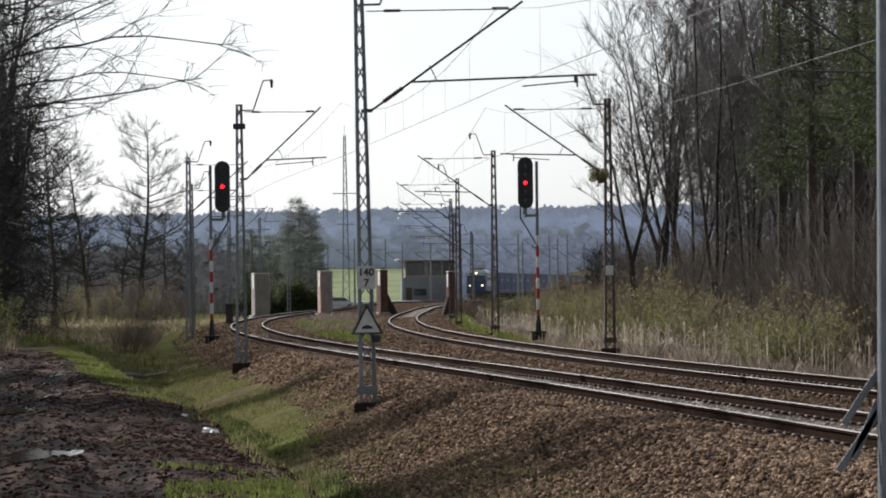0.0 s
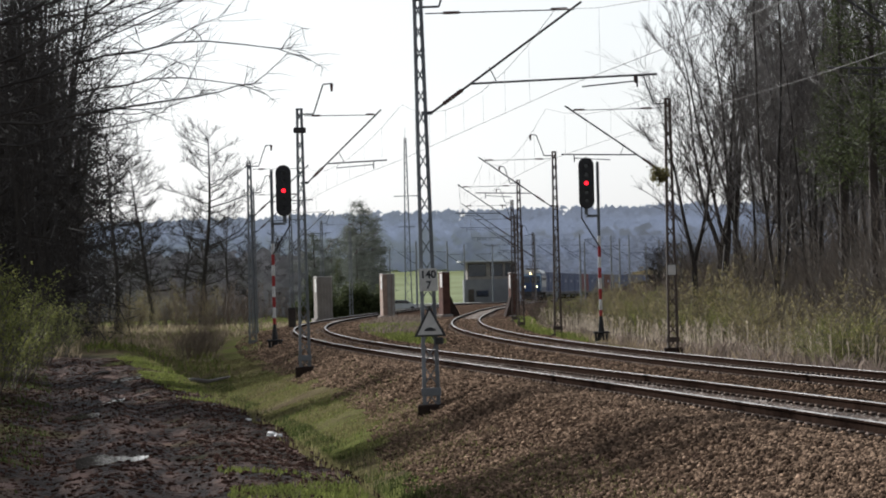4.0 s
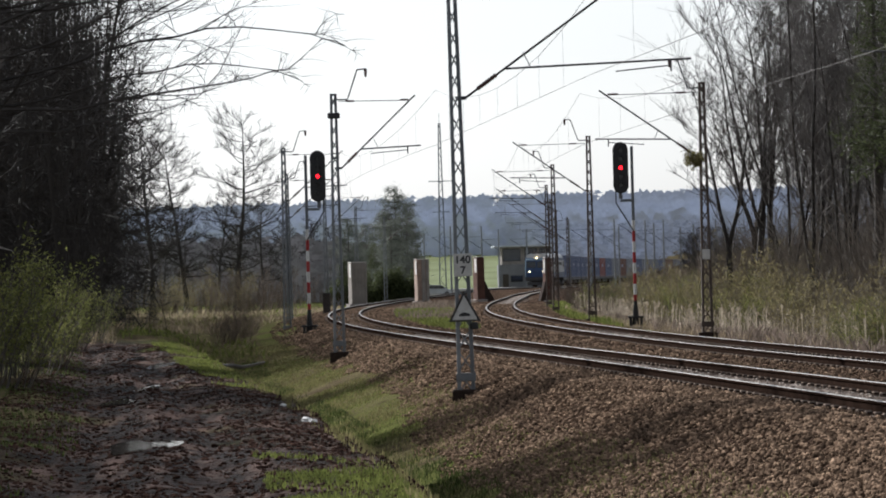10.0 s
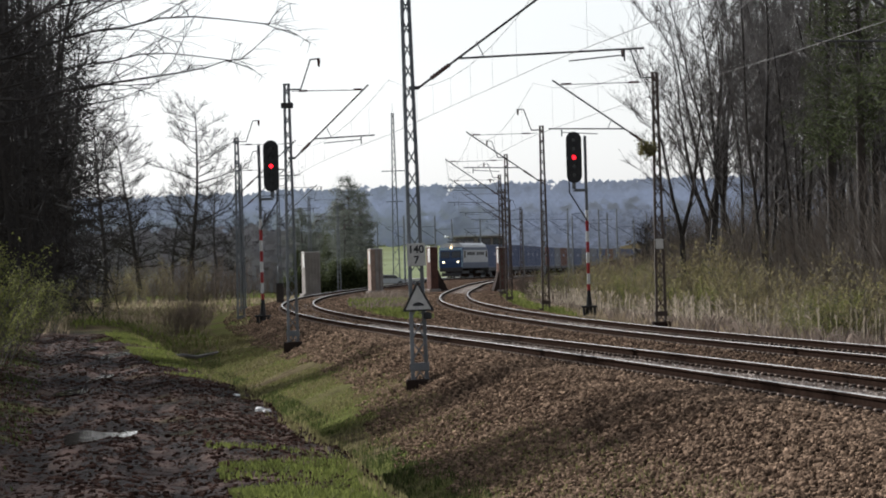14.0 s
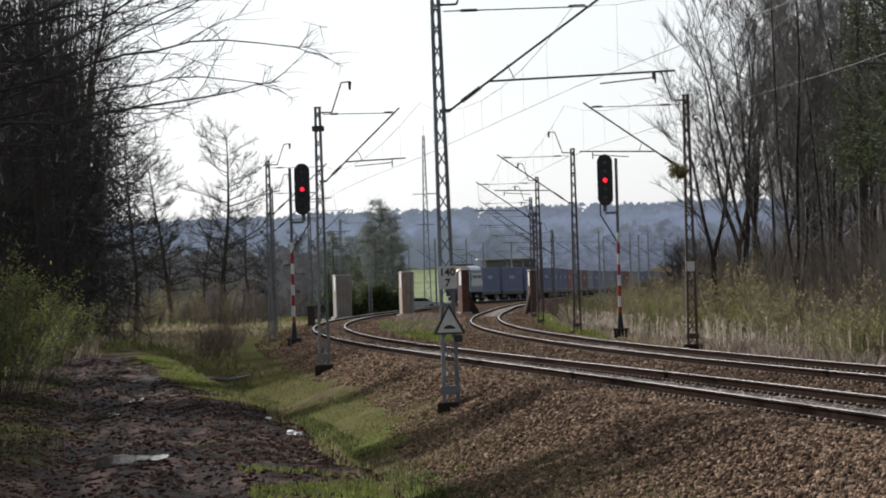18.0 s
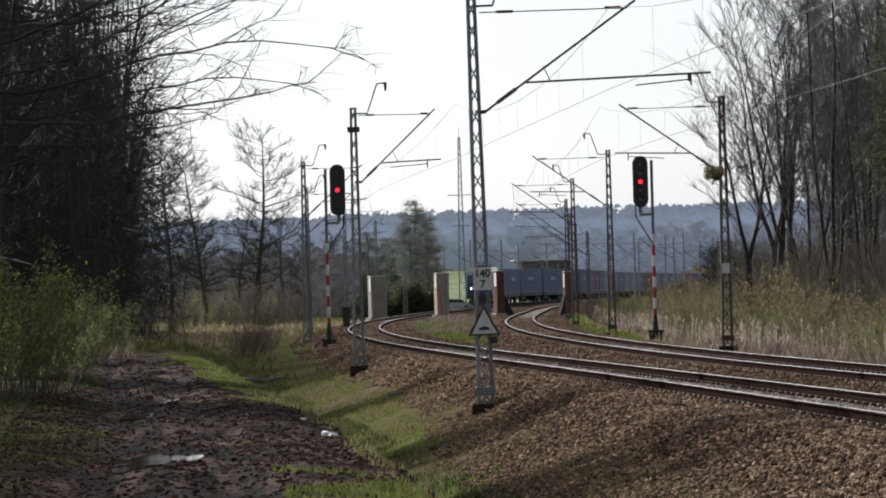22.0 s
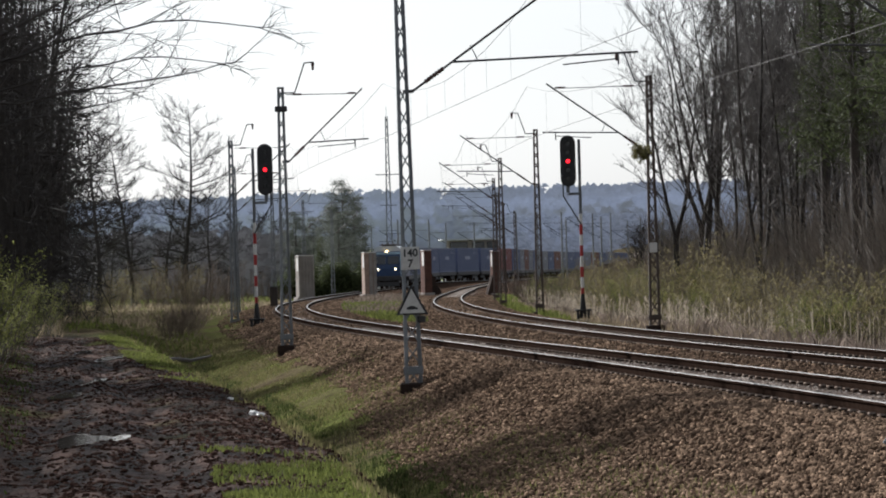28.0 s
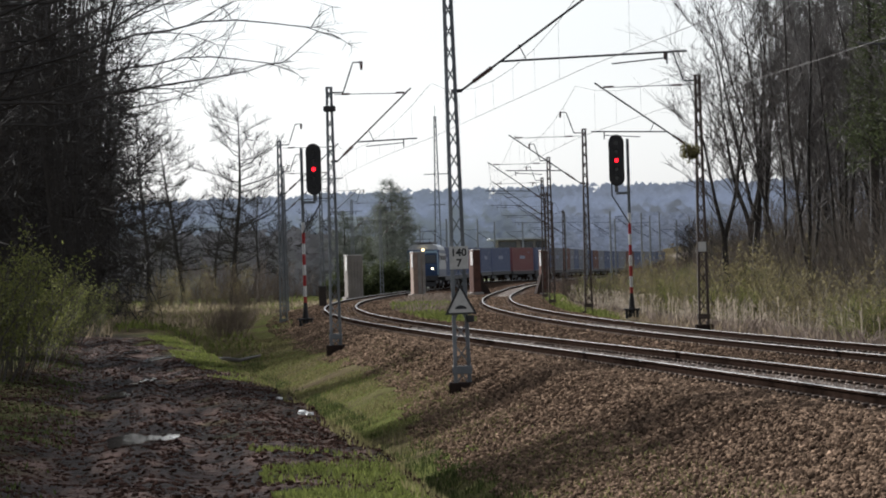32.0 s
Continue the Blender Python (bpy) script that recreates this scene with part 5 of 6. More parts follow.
scatter("mud_clods", xm, ym, ground_z(xm, ym), 0.004 + 0.032 * gen.random(len(xm)) ** 3.2, MUD, "churned wet clods of dark mud", "mud", 0.55, 4)


def blades(name, x, y, h, mat, label, category, width=0.012, lean=0.5, seed=5):
    """Single bent grass blades as one object."""
    g = np.random.default_rng(seed)
    n, z = len(x), ground_z(x, y) - 0.01
    a, t = g.random(n) * 6.283, g.random(n) * 6.283
    wx, wy = np.cos(a) * width, np.sin(a) * width
    lx, ly = np.cos(t) * lean * h * g.random(n), np.sin(t) * lean * h * g.random(n)
    p0, p1 = np.stack([x - wx, y - wy, z], -1), np.stack([x + wx, y + wy, z], -1)
    p2, p3 = np.stack([x + wx * .7 + lx * .35, y + wy * .7 + ly * .35, z + h * .6], -1), np.stack([x + lx, y + ly, z + h], -1)
    co = np.stack([p0, p1, p2, p3], 1).reshape(-1, 3)
    f = np.arange(n * 4).reshape(-1, 4)
    return tagged(raw(name, co, f, mat), label, category, kind="stuff")


def patchy(x, y, s, keep, seed):
    m = fbm(x, y, s, seed, 3) > keep + 0.9 * (gen.random(len(x)) - 0.5)
    return x[m], y[m]


# darker blades stand in for deep shade at the ditch bottom
x, y = patchy(*strip(45000, 34, 140, -6.8, -4.6, 1.2), 1.3, -0.1, 8.0)
blades("ditch_grass", x, y, gen.uniform(0.03, 0.13, len(x)), GRASS_DARK, "grass darkened to put shade in the ditch", "grass", seed=20)
x, y = patchy(*strip(120000, 29, 140, -8.0, -3.3, 1.3), 1.2, 0.1, 1.0)
keep = (x - near_x(y) > -6.9) | (y > 74)
x, y = x[keep], y[keep]
blades("grass", x, y, gen.uniform(0.012, 0.05, len(x)), GRASS, "short spring grass on the embankment", "grass")
x, y = patchy(*strip(44000, 29, 150, -7.6, -3.0, 1.3), 1.8, -0.1, 6.0)
blades("old_grass", x, y, gen.uniform(0.03, 0.11, len(x)), GRASS_OLD, "half dry grass on the embankment", "grass", seed=6)
x, y = patchy(*strip(26000, 28, 150, -14, -10.4, 1.2), 1.1, 0.1, 2.0)
blades("verge_grass", x, y, gen.uniform(0.02, 0.08, len(x)), GRASS_DARK, "grass verge beside the muddy path", "grass", seed=7)
x, y = patchy(*strip(26000, 70, 128, -8.3, -5.8), 1.4, -0.2, 2.0)
blades("rim_grass", x, y, gen.uniform(0.025, 0.08, len(x)), GRASS, "fresh sunlit grass along the ditch", "grass", 0.014, 0.7, 22)
x, y = patchy(*strip(26000, 86, 158, -6.4, -2.9), 1.6, -0.2, 7.0)
blades("slope_grass", x, y, gen.uniform(0.025, 0.08, len(x)), GRASS_OLD, "yellow green grass on the sunlit slope", "grass", 0.014, 0.7, 23)
x, y = patchy(*strip(12000, 29, 39.5, -8.7, -7.45), 0.9, -0.15, 5.0)
blades("corner_grass", x, y, gen.uniform(0.02, 0.07, len(x)), GRASS, "bright green grass on the rim of the ditch", "grass", 0.01, 0.6, 18)
yy = 104 + 140 * gen.random(32000)
xx = far_x(yy) + 3.6 + 5.5 * gen.random(32000) ** 1.1
x, y = patchy(xx, yy, 3.0, -0.3, 4.0)
blades("dry_reeds", x, y, gen.uniform(0.15, 0.5, len(x)) * gen.random(len(x)), STRAW, "dry straw-coloured reeds and tall grass", "reeds", 0.005, 0.5, 8)


def plumes(name, x, y, h, mat, label, seed):
    """Feathery seed heads on bent stalks."""
    g = np.random.default_rng(seed)
    n, z = len(x), ground_z(x, y)
    a, l, w = g.random(n) * 6.283, g.uniform(0.1, 0.22, n), g.uniform(0.018, 0.035, n)
    tx, ty = g.normal(0, 0.08, n), g.normal(0, 0.08, n)
    co, ca, sa = [], np.cos(a), np.sin(a)
    for kx, ky in ((ca, sa), (-sa, ca)):
        co += [np.stack([x, y, z + h - l * 0.6], -1), np.stack([x + kx * w + tx * .5, y + ky * w + ty * .5, z + h - l * .1], -1),
               np.stack([x + tx, y + ty, z + h + l * .6], -1), np.stack([x - kx * w + tx * .5, y - ky * w + ty * .5, z + h], -1)]
    st = 0.006
    co += [np.stack([x - st, y, z - 0.05], -1), np.stack([x + st, y, z - 0.05], -1), np.stack([x + st, y, z + h], -1), np.stack([x - st, y, z + h], -1)]
    v = np.stack(co, 1).reshape(-1, 3)
    return tagged(raw(name, v, np.arange(n * 12).reshape(-1, 4), mat), label, "reeds", kind="stuff")


px, py = patchy(xx + 0.5, yy, 2.4, 0.25, 3.0)
plumes("reed_plumes", px[::5], py[::5], gen.uniform(0.4, 1.2, len(px))[::5], PLUME, "tall dry reeds with pale feathery plumes", 19)
x, y = patchy(xx + 0.4, yy, 4.0, 0.2, 9.0)
blades("tall_grass", x, y, gen.uniform(0.15, 0.6, len(x)), TWIGS, "brown tall grass beside the track", "grass", 0.008, 0.6, 9)
x, y = patchy(*strip(36000, 128, 360, -24, -4.2), 6.0, -0.25, 3.0)
open_side = (y > 190) | (x - near_x(y) < -9.3)
x, y = x[open_side], y[open_side]
blades("meadow_grass", x, y, gen.uniform(0.1, 0.5, len(x)), STRAW, "pale dry grass between the ditch and the meadow", "grass", 0.025, 0.8, 10)
x, y = patchy(*strip(16000, 128, 330, -22, -4.2), 8.0, 0.1, 1.0)
blades("meadow_green", x, y, gen.uniform(0.08, 0.3, len(x)), GRASS, "fresh grass between the ditch and the meadow", "grass", 0.03, 0.8, 11)
yy = 230 + 175 * gen.random(32000)
xx = (-200 - 560 * gen.random(32000)) * yy / 7500
keep = xx < near_x(yy) - 6
blades("field_grass", xx[keep], yy[keep], gen.uniform(0.08, 0.3, int(keep.sum())), GRASS, "bright green grass in the meadow", "grass", 0.035, 0.8, 21)
yy = 175 + 150 * gen.random(9000)
xx = near_x(yy) + 2.4 + (far_x(yy) - near_x(yy) - 4.8) * gen.random(9000)
xx, yy = patchy(xx, yy, 3.0, 0.15, 2.0)
blades("strip_grass", xx, yy, gen.uniform(0.05, 0.35, len(xx)), TWIGS, "rough grass on the strip between the tracks", "grass", 0.025, 0.8, 12)
yy = 150 + 90 * gen.random(9000) ** 1.2
xx = near_x(yy) + 2.5 + (far_x(yy) - near_x(yy) - 5.0) * gen.random(9000)
xx, yy = patchy(xx, yy, 4.0, 0.0, 5.0)
blades("strip_green", xx, yy, gen.uniform(0.06, 0.25, len(xx)), GRASS, "fresh grass on the strip between the tracks", "grass", 0.025, 0.8, 14)
yy = 165 + 150 * gen.random(9000)
xx = far_x(yy) + 2.9 + 2.2 * gen.random(9000)
blades("edge_grass", xx, yy, gen.uniform(0.06, 0.3, 9000), GRASS, "fresh grass along the ballast edge", "grass", 0.025, 0.8, 15)
xc, yc = strip(9000, 135, 270, -3.4, 3.2)
xd = far_x(yc) + gen.uniform(-3, 3, len(yc))
xc, yc = np.concatenate([xc, xd]), np.concatenate([yc, yc])
scatter("far_ballast", xc, yc, ground_z(xc, yc) + 0.01, gen.uniform(0.03, 0.055, len(xc)), STONE, "brown and grey crushed stone ballast", "ballast", 0.7, 16)
yy = 60 + 75 * gen.random(9000)
xx = far_x(yy) + 3.6 + 4 * gen.random(9000)
blades("verge_scrub", xx, yy, gen.uniform(0.15, 0.7, 9000) * np.clip(0.6 + 0.5 * fbm(xx, yy, 1.5, 2.0), 0.2, 1.2), TWIGS, "brown scrub beside the track", "scrub", 0.012, 0.8, 13)


# ---- station building and far masts ----
def station_building():
    x, y = 115 * 650 / 7500, 650.0
    z = float(ground_z(x, y))
    root = empty("signal_box", pose(x, y, z + 0.85, 0, 0, 4), "grey two-storey signal box with a ribbon of dark windows", "building")
    part("ground_storey", box(bmesh.new(), (0, 0, 1.0), (8.0, 6, 4.6), 0.03), WALL_GREY, root)
    part("upper_storey", box(bmesh.new(), (0.1, 0, 4.6), (7.6, 5.6, 2.7), 0.03), CONCRETE, root)
    part("roof", box(bmesh.new(), (-0.3, -0.2, 6.05), (9.2, 7.0, 0.25), 0.05), LOCO_GREY, root, "thin pale overhanging flat roof")
    for cx, w in ((-2.2, 2.7), (0.75, 1.9), (2.85, 1.5)):
        f = part("window", box(bmesh.new(), (cx, -2.83, 4.7), (w, 0.1, 1.9), 0.01), DARK_STEEL, root)
        part("pane", box(bmesh.new(), (cx, -2.88, 4.7), (w - 0.2, 0.06, 1.7), 0.01), GLASS, f)
    f = part("window", box(bmesh.new(), (-1.5, -3.03, 1.1), (1.9, 0.1, 1.0), 0.01), DARK_STEEL, root)
    part("pane", box(bmesh.new(), (-1.5, -3.08, 1.1), (1.7, 0.06, 0.8), 0.01), GLASS, f)
    part("door", box(bmesh.new(), (-3.2, -3.03, 0.8), (0.9, 0.08, 2.0), 0.01), BARK, root)


station_building()


# ---- the freight train ----
def bogie(parent, y, n, wheel_r, gap):
    bm = bmesh.new()
    for s in (-1, 1):
        box(bm, (s * 1.02, y, wheel_r + 0.05), (0.14, gap * (n - 1) + 1.0, 0.3), 0.03)
    box(bm, (0, y, wheel_r + 0.15), (2.0, 0.5, 0.25), 0.03)
    bg = part("bogie", bm, DARK_STEEL, parent)
    for i in range(n):
        c = y + gap * (i - (n - 1) / 2)
        bm = bmesh.new()
        for s in (-1, 1):
            bar(bm, (s * 0.68, c, wheel_r), (s * 0.81, c, wheel_r), wheel_r * 2, n=20)
        bar(bm, (-0.68, c, wheel_r), (0.68, c, wheel_r), 0.16, n=8)
        part("wheelset", bm, RAIL_SIDE, bg)


def locomotive():
    root = tagged(new("electric_locomotive"), "blue and grey electric freight locomotive with lit headlights", "locomotive")
    L, hw = 16.5, 1.5
    bm = bmesh.new()
    side = [(-L / 2, 1.15), (L / 2, 1.15), (L / 2 + 0.08, 2.1), (L / 2 - 0.28, 3.45), (L / 2 - 0.8, 3.78), (-L / 2 + 0.8, 3.78), (-L / 2 + 0.28, 3.45), (-L / 2 - 0.08, 2.1)]
    prism(bm, side, -hw, hw, axis="x")
    bmesh.ops.bevel(bm, geom=[e for e in bm.edges], offset=0.1, segments=2, affect="EDGES")
    part("body", bm, LOCO_BLUE, root, "dark blue body", smooth=False)
    bm = bmesh.new()
    for s in (-1, 1):
        box(bm, (s * (hw + 0.006), 0, 2.62), (0.03, L - 0.7, 1.5), 0.01)
    part("side_band", bm, LOCO_GREY, root, "light grey side panels")
    bm = bmesh.new()
    prism(bm, [(-1.45, 3.72), (1.45, 3.72), (1.3, 4.05), (0.9, 4.25), (-0.9, 4.25), (-1.3, 4.05)], -L / 2 + 0.75, L / 2 - 0.75)
    part("roof", bm, LOCO_GREY, root, "pale grey roof")
    for s in (-1, 1):
        for e in (-1, 1):
            part("cab_side_window", box(bmesh.new(), (e * (hw + 0.015), s * (L / 2 - 1.25), 2.85), (0.03, 0.85, 0.8), 0.01), GLASS, root)
            for k in range(4):
                part("side_grille", box(bmesh.new(), (e * (hw + 0.026), s * (1.1 + 1.3 * k), 2.95), (0.03, 1.1, 0.4), 0.01), DARK_STEEL, root)
    for s in (-1, 1):
        rot = Matrix.Rotation(radians(s * 15), 4, "X")
        for e in (-1, 1):
            part("windscreen", box(bmesh.new(), (e * 0.66, s * (L / 2 - 0.07), 2.85), (1.15, 0.06, 0.85), 0.02, rot), GLASS, root)
            part("headlight", bar(bmesh.new(), (e * 0.88, s * (L / 2 + 0.04), 1.95), (e * 0.88, s * (L / 2 + 0.14), 1.95), 0.21, n=18), HEADLIGHT if s > 0 else LENS, root)
            part("buffer", bar(bmesh.new(), (e * 0.88, s * (L / 2), 1.05), (e * 0.88, s * (L / 2 + 0.55), 1.05), 0.2, n=12), DARK_STEEL, root)
            part("buffer_plate", bar(bmesh.new(), (e * 0.88, s * (L / 2 + 0.5), 1.05), (e * 0.88, s * (L / 2 + 0.56), 1.05), 0.46, n=18), DARK_STEEL, root)
        for e in (-1, 1):
            bm = bmesh.new()
            bar(bm, (e * 1.4, s * (L / 2 + 0.06), 1.3), (e * 1.4, s * (L / 2 + 0.1), 2.1), 0.2, 0.08)
            bar(bm, (e * 1.4, s * (L / 2 + 0.1), 2.1), (e * 1.36, s * (L / 2 - 0.24), 3.48), 0.2, 0.08)
            part("corner_panel", bm, LOCO_PALE, root, "pale blue corner panel")
        part("brow_panel", box(bmesh.new(), (0, s * (L / 2 - 0.32), 3.52), (2.7, 0.14, 0.22), 0.03), LOCO_PALE, root, "pale blue brow panel")
        part("top_light", bar(bmesh.new(), (0, s * (L / 2 - 0.52), 3.72), (0, s * (L / 2 - 0.36), 3.68), 0.26, n=18), TOPLIGHT if s > 0 else LENS, root)
        part("buffer_beam", box(bmesh.new(), (0, s * (L / 2 - 0.02), 1.02), (2.8, 0.2, 0.5), 0.03), DARK_STEEL, root)
        part("snow_plough", box(bmesh.new(), (0, s * (L / 2 - 0.1), 0.45), (2.4, 0.12, 0.45), 0.03), DARK_STEEL, root)
        bogie(root, s * 4.5, 3, 0.62, 1.7)
        # pantographs
        y = s * 5.2
        pan = part("pantograph_base", box(bmesh.new(), (0, y, 4.4), (1.6, 1.6, 0.1), 0.02), RUSTY, root, "rusty brown pantograph base")
        up = 5.58 if s < 0 else 4.75
        for e in (-1, 1):
            bm = bmesh.new()
            bar(bm, (e * 0.5, y - 0.6, 4.45), (e * 0.6, y + 0.5, (4.25 + up) / 2), 0.05)
            bar(bm, (e * 0.6, y + 0.5, (4.25 + up) / 2), (e * 0.5, y - 0.1, up), 0.04)
            part("pantograph_arm", bm, RUSTY, pan)
        part("contact_bow", box(bmesh.new(), (0, y - 0.1, up), (1.7, 0.3, 0.05), 0.02), DARK_STEEL, pan)
    bm = bmesh.new()
    for k in range(5):
        box(bm, (0, -2.4 + 1.2 * k, 4.35), (1.5, 0.8, 0.25), 0.04)
    part("roof_equipment", bm, DARK_STEEL, root)
    return root


WAGON_PITCH = 15.0


def flat_wagon():
    root = tagged(new("container_wagon"), "dark flat wagon carrying a container", "wagon", "container wagons")
    bm = bmesh.new()
    for s in (-1, 1):
        box(bm, (s * 1.2, 0, 0.95), (0.16, 13.8, 0.36), 0.02)
        box(bm, (0, s * 6.9, 0.98), (2.6, 0.2, 0.34), 0.02)
    for k in range(5):
        box(bm, (0, -5.4 + 2.7 * k, 0.98), (2.3, 0.25, 0.2), 0.02)
    part("underframe", bm, DARK_STEEL, root)
    for s in (-1, 1):
        bogie(root, s * 4.9, 2, 0.46, 1.8)
        for e in (-1, 1):
            part("buffer", bar(bmesh.new(), (e * 0.88, s * 6.95, 1.03), (e * 0.88, s * 7.45, 1.03), 0.3, n=10), DARK_STEEL, root)
    return root


def container(mat, label):
    root = tagged(new("shipping_container"), label, "container", "containers on the train")
    L, w, h, z = 13.72, 2.44, 2.9, 1.16
    bm = bmesh.new()
    n = 40
    for s in (-1, 1):
        pts = []
        for k in range(n):
            y0, d = -L / 2 + 0.15 + (L - 0.3) * k / n, (L - 0.3) / n
            pts += [(y0, 0), (y0 + d * 0.3, 0), (y0 + d * 0.5, 0.04), (y0 + d * 0.8, 0.04)]
        pts.append((L / 2 - 0.15, 0))
        a = [bm.verts.new((s * (w / 2 - 0.02 - q), y, z + 0.12)) for y, q in pts]
        b = [bm.verts.new((s * (w / 2 - 0.02 - q), y, z + h - 0.1)) for y, q in pts]
        for i in range(len(pts) - 1):
            bm.faces.new((a[i], a[i + 1], b[i + 1], b[i]))
    box(bm, (0, 0, z + h / 2), (w - 0.18, L - 0.12, h - 0.06))
    part("corrugated_shell", bm, mat, root)
    bm = bmesh.new()
    for s in (-1, 1):
        for e in (-1, 1):
            box(bm, (s * (w / 2 - 0.06), e * (L / 2 - 0.07), z + h / 2), (0.12, 0.14, h), 0.01)
        box(bm, (s * (w / 2 - 0.04), 0, z + 0.07), (0.08, L - 0.2, 0.14), 0.01)
        box(bm, (s * (w / 2 - 0.04), 0, z + h - 0.06), (0.08, L - 0.2, 0.12), 0.01)
        box(bm, (0, s * (L / 2 - 0.05), z + h - 0.06), (w - 0.2, 0.1, 0.12), 0.01)
        box(bm, (0, s * (L / 2 - 0.05), z + 0.07), (w - 0.2, 0.1, 0.14), 0.01)
    part("frame", bm, mat, root)
    for s in (-1, 1):
        for y, h1, l, b in ((-0.4, 1.7, 3.2, 0.4), (3.9, 2.3, 0.9, 0.12)):
            part("lettering_bar", box(bmesh.new(), (s * (w / 2 - 0.015), y * s, z + h1), (0.02, l, b)), LETTERING, root, "pale unreadable lettering")
    for e in (-1, 1):
        part("door", box(bmesh.new(), (e * 0.55, -L / 2 + 0.02, z + h / 2), (1.02, 0.06, h - 0.3), 0.01), mat, root)
    return root


TRAIN = {"loco": locomotive(), "wagons": [], "boxes": []}
first_wagon = flat_wagon()
kinds = {"blue": container(BOX_BLUE, "navy blue corrugated steel shipping container"), "red": container(BOX_RED, "red corrugated steel shipping container"),
         "grey": container(BOX_GREY, "grey corrugated steel shipping container"), "brown": container(BOX_BROWN, "rust brown corrugated steel shipping container")}
used = set()
ORDER = ["blue"] * 7 + ["red", "blue", "grey", "brown", "grey", "blue", "grey", "grey", "blue", "brown", "grey", "blue", "blue", "grey", "brown", "blue", "grey", "blue", "blue"]
for i, k in enumerate(ORDER):
    TRAIN["wagons"].append(first_wagon if i == 0 else copy_thing(first_wagon, Matrix()))
    TRAIN["boxes"].append(kinds[k] if k not in used else copy_thing(kinds[k], Matrix()))
    used.add(k)


# ---- small things ----
def at_view(a, y, h=None):
    """A spot a/7500 of its distance to the right of the axis; on the ground unless a height is given."""
    x = a * y / 7500
    return Vector((x, y, float(ground_z(x, y)) if h is None else h))


def mistletoe():
    rng = random.Random(8)
    root = empty("mistletoe", pose(7.25, 129.9, 5.12), "yellow green ball of mistletoe on a mast bracket", "mistletoe")
    lines, tips = [], []
    for i in range(60):
        d = Vector((rng.gauss(0, 1), rng.gauss(0, 1), rng.gauss(-0.1, 1))).normalized() * rng.uniform(0.12, 0.3)
        lines.append(([Vector(), d * 0.5 + Vector((0, 0, 0.02)), d], [0.012, 0.008, 0.005], 3))
        tips.append(d)
    vs, fs = tubes(lines)
    link("twig_ball", vs, fs, TWIGS, root)
    vs, fs = leaf_cards(rng, tips, 0.045, 14, 0.05)
    link("foliage", vs, fs, GRASS_OLD, root)


def puddle(x, y, w, l, level, seed):
    rng = random.Random(seed)
    n = 28
    vs = [Vector((0, 0, 0))]
    for i in range(n):
        t = 6.283 * i / n
        r = 1.1 * (1 + 0.15 * math.sin(3 * t + seed) + rng.uniform(-.05, .05))
        vs.append(Vector((math.cos(t) * r * w, math.sin(t) * r * l, 0)))
    ob = link("puddle", vs, [(0, i + 1, (i + 1) % n + 1) for i in range(n)], WATER)
    ob.matrix_world = pose(x, y, level)
    tagged(ob, "shallow film of muddy water on the path", "puddle", "puddles")


def litter(a, y, s, seed):
    rng = random.Random(seed)
    bm = bmesh.new()
    bmesh.ops.create_icosphere(bm, subdivisions=2, radius=s)
    for v in bm.verts:
        v.co *= 1 + rng.uniform(-.3, .3)
        v.co.z *= 0.55
    root = part("plastic_bag", bm, WHITE, None)
    o = at_view(a, y)
    root.matrix_world = pose(o.x, o.y, o.z + s * 0.3)
    tagged(root, "crumpled white plastic bag in the ditch", "litter", "litter")


def branch_across():
    a, b = at_view(-430, 103, -0.34), at_view(-350, 115, -0.5)
    m = a.lerp(b, 0.5) - Vector((0, 0, 0.08))
    vs, fs = tubes([([a, a.lerp(m, 0.5) + Vector((0, 0, 0.02)), m, b], [0.05, 0.055, 0.05, 0.03], 8)])
    tagged(link("fallen_log", vs, fs, BARK_DARK, smooth=True), "dark fallen log lying across the ditch", "log")


def relay_box(a, y):
    o = at_view(a, y)
    root = empty("trackside_cabinet", pose(*o), "small brown trackside cabinet near the pier", "cabinet")
    part("body", box(bmesh.new(), (0, 0, 0.5), (0.4, 0.35, 1.1), 0.02), BARK, root)
    part("lid", box(bmesh.new(), (0, 0, 1.08), (0.46, 0.41, 0.06), 0.015), DARK_STEEL, root)
    part("door", box(bmesh.new(), (0, -0.185, 0.55), (0.32, 0.02, 0.8), 0.005), BARK, root)


def radio_mast():
    y = 620.0
    o = at_view(-30, y)
    root = empty("radio_mast", pose(*o), "tall slim lattice radio mast beyond the meadow", "radio mast")
    H = 25.0
    for sx, sy in ((-1, -1), (1, -1), (1, 1), (-1, 1)):
        part("leg", bar(bmesh.new(), (sx * 0.5, sy * 0.5, -0.3), (sx * 0.12, sy * 0.12, H), 0.12), STEEL, root)
    bm = bmesh.new()
    for i in range(24):
        h0, h1 = H * i / 24, H * (i + 1) / 24
        w0, w1 = 0.5 - 0.38 * i / 24, 0.5 - 0.38 * (i + 1) / 24
        s = 1 if i % 2 else -1
        for sy in (-1, 1):
            bar(bm, (s * w0, sy * w0, h0), (-s * w1, sy * w1, h1), 0.07)
    tagged(part("lacing", bm, STEEL, root), kind="stuff")
    for h, w in ((16.5, 3.6), (12.0, 2.4)):
        part("crossarm", bar(bmesh.new(), (-w / 2, 0, h), (w / 2, 0, h), 0.12), STEEL, root)
    part("aerial", bar(bmesh.new(), (0, 0, H), (0, 0, H + 1.5), 0.06, n=6), STEEL, root)


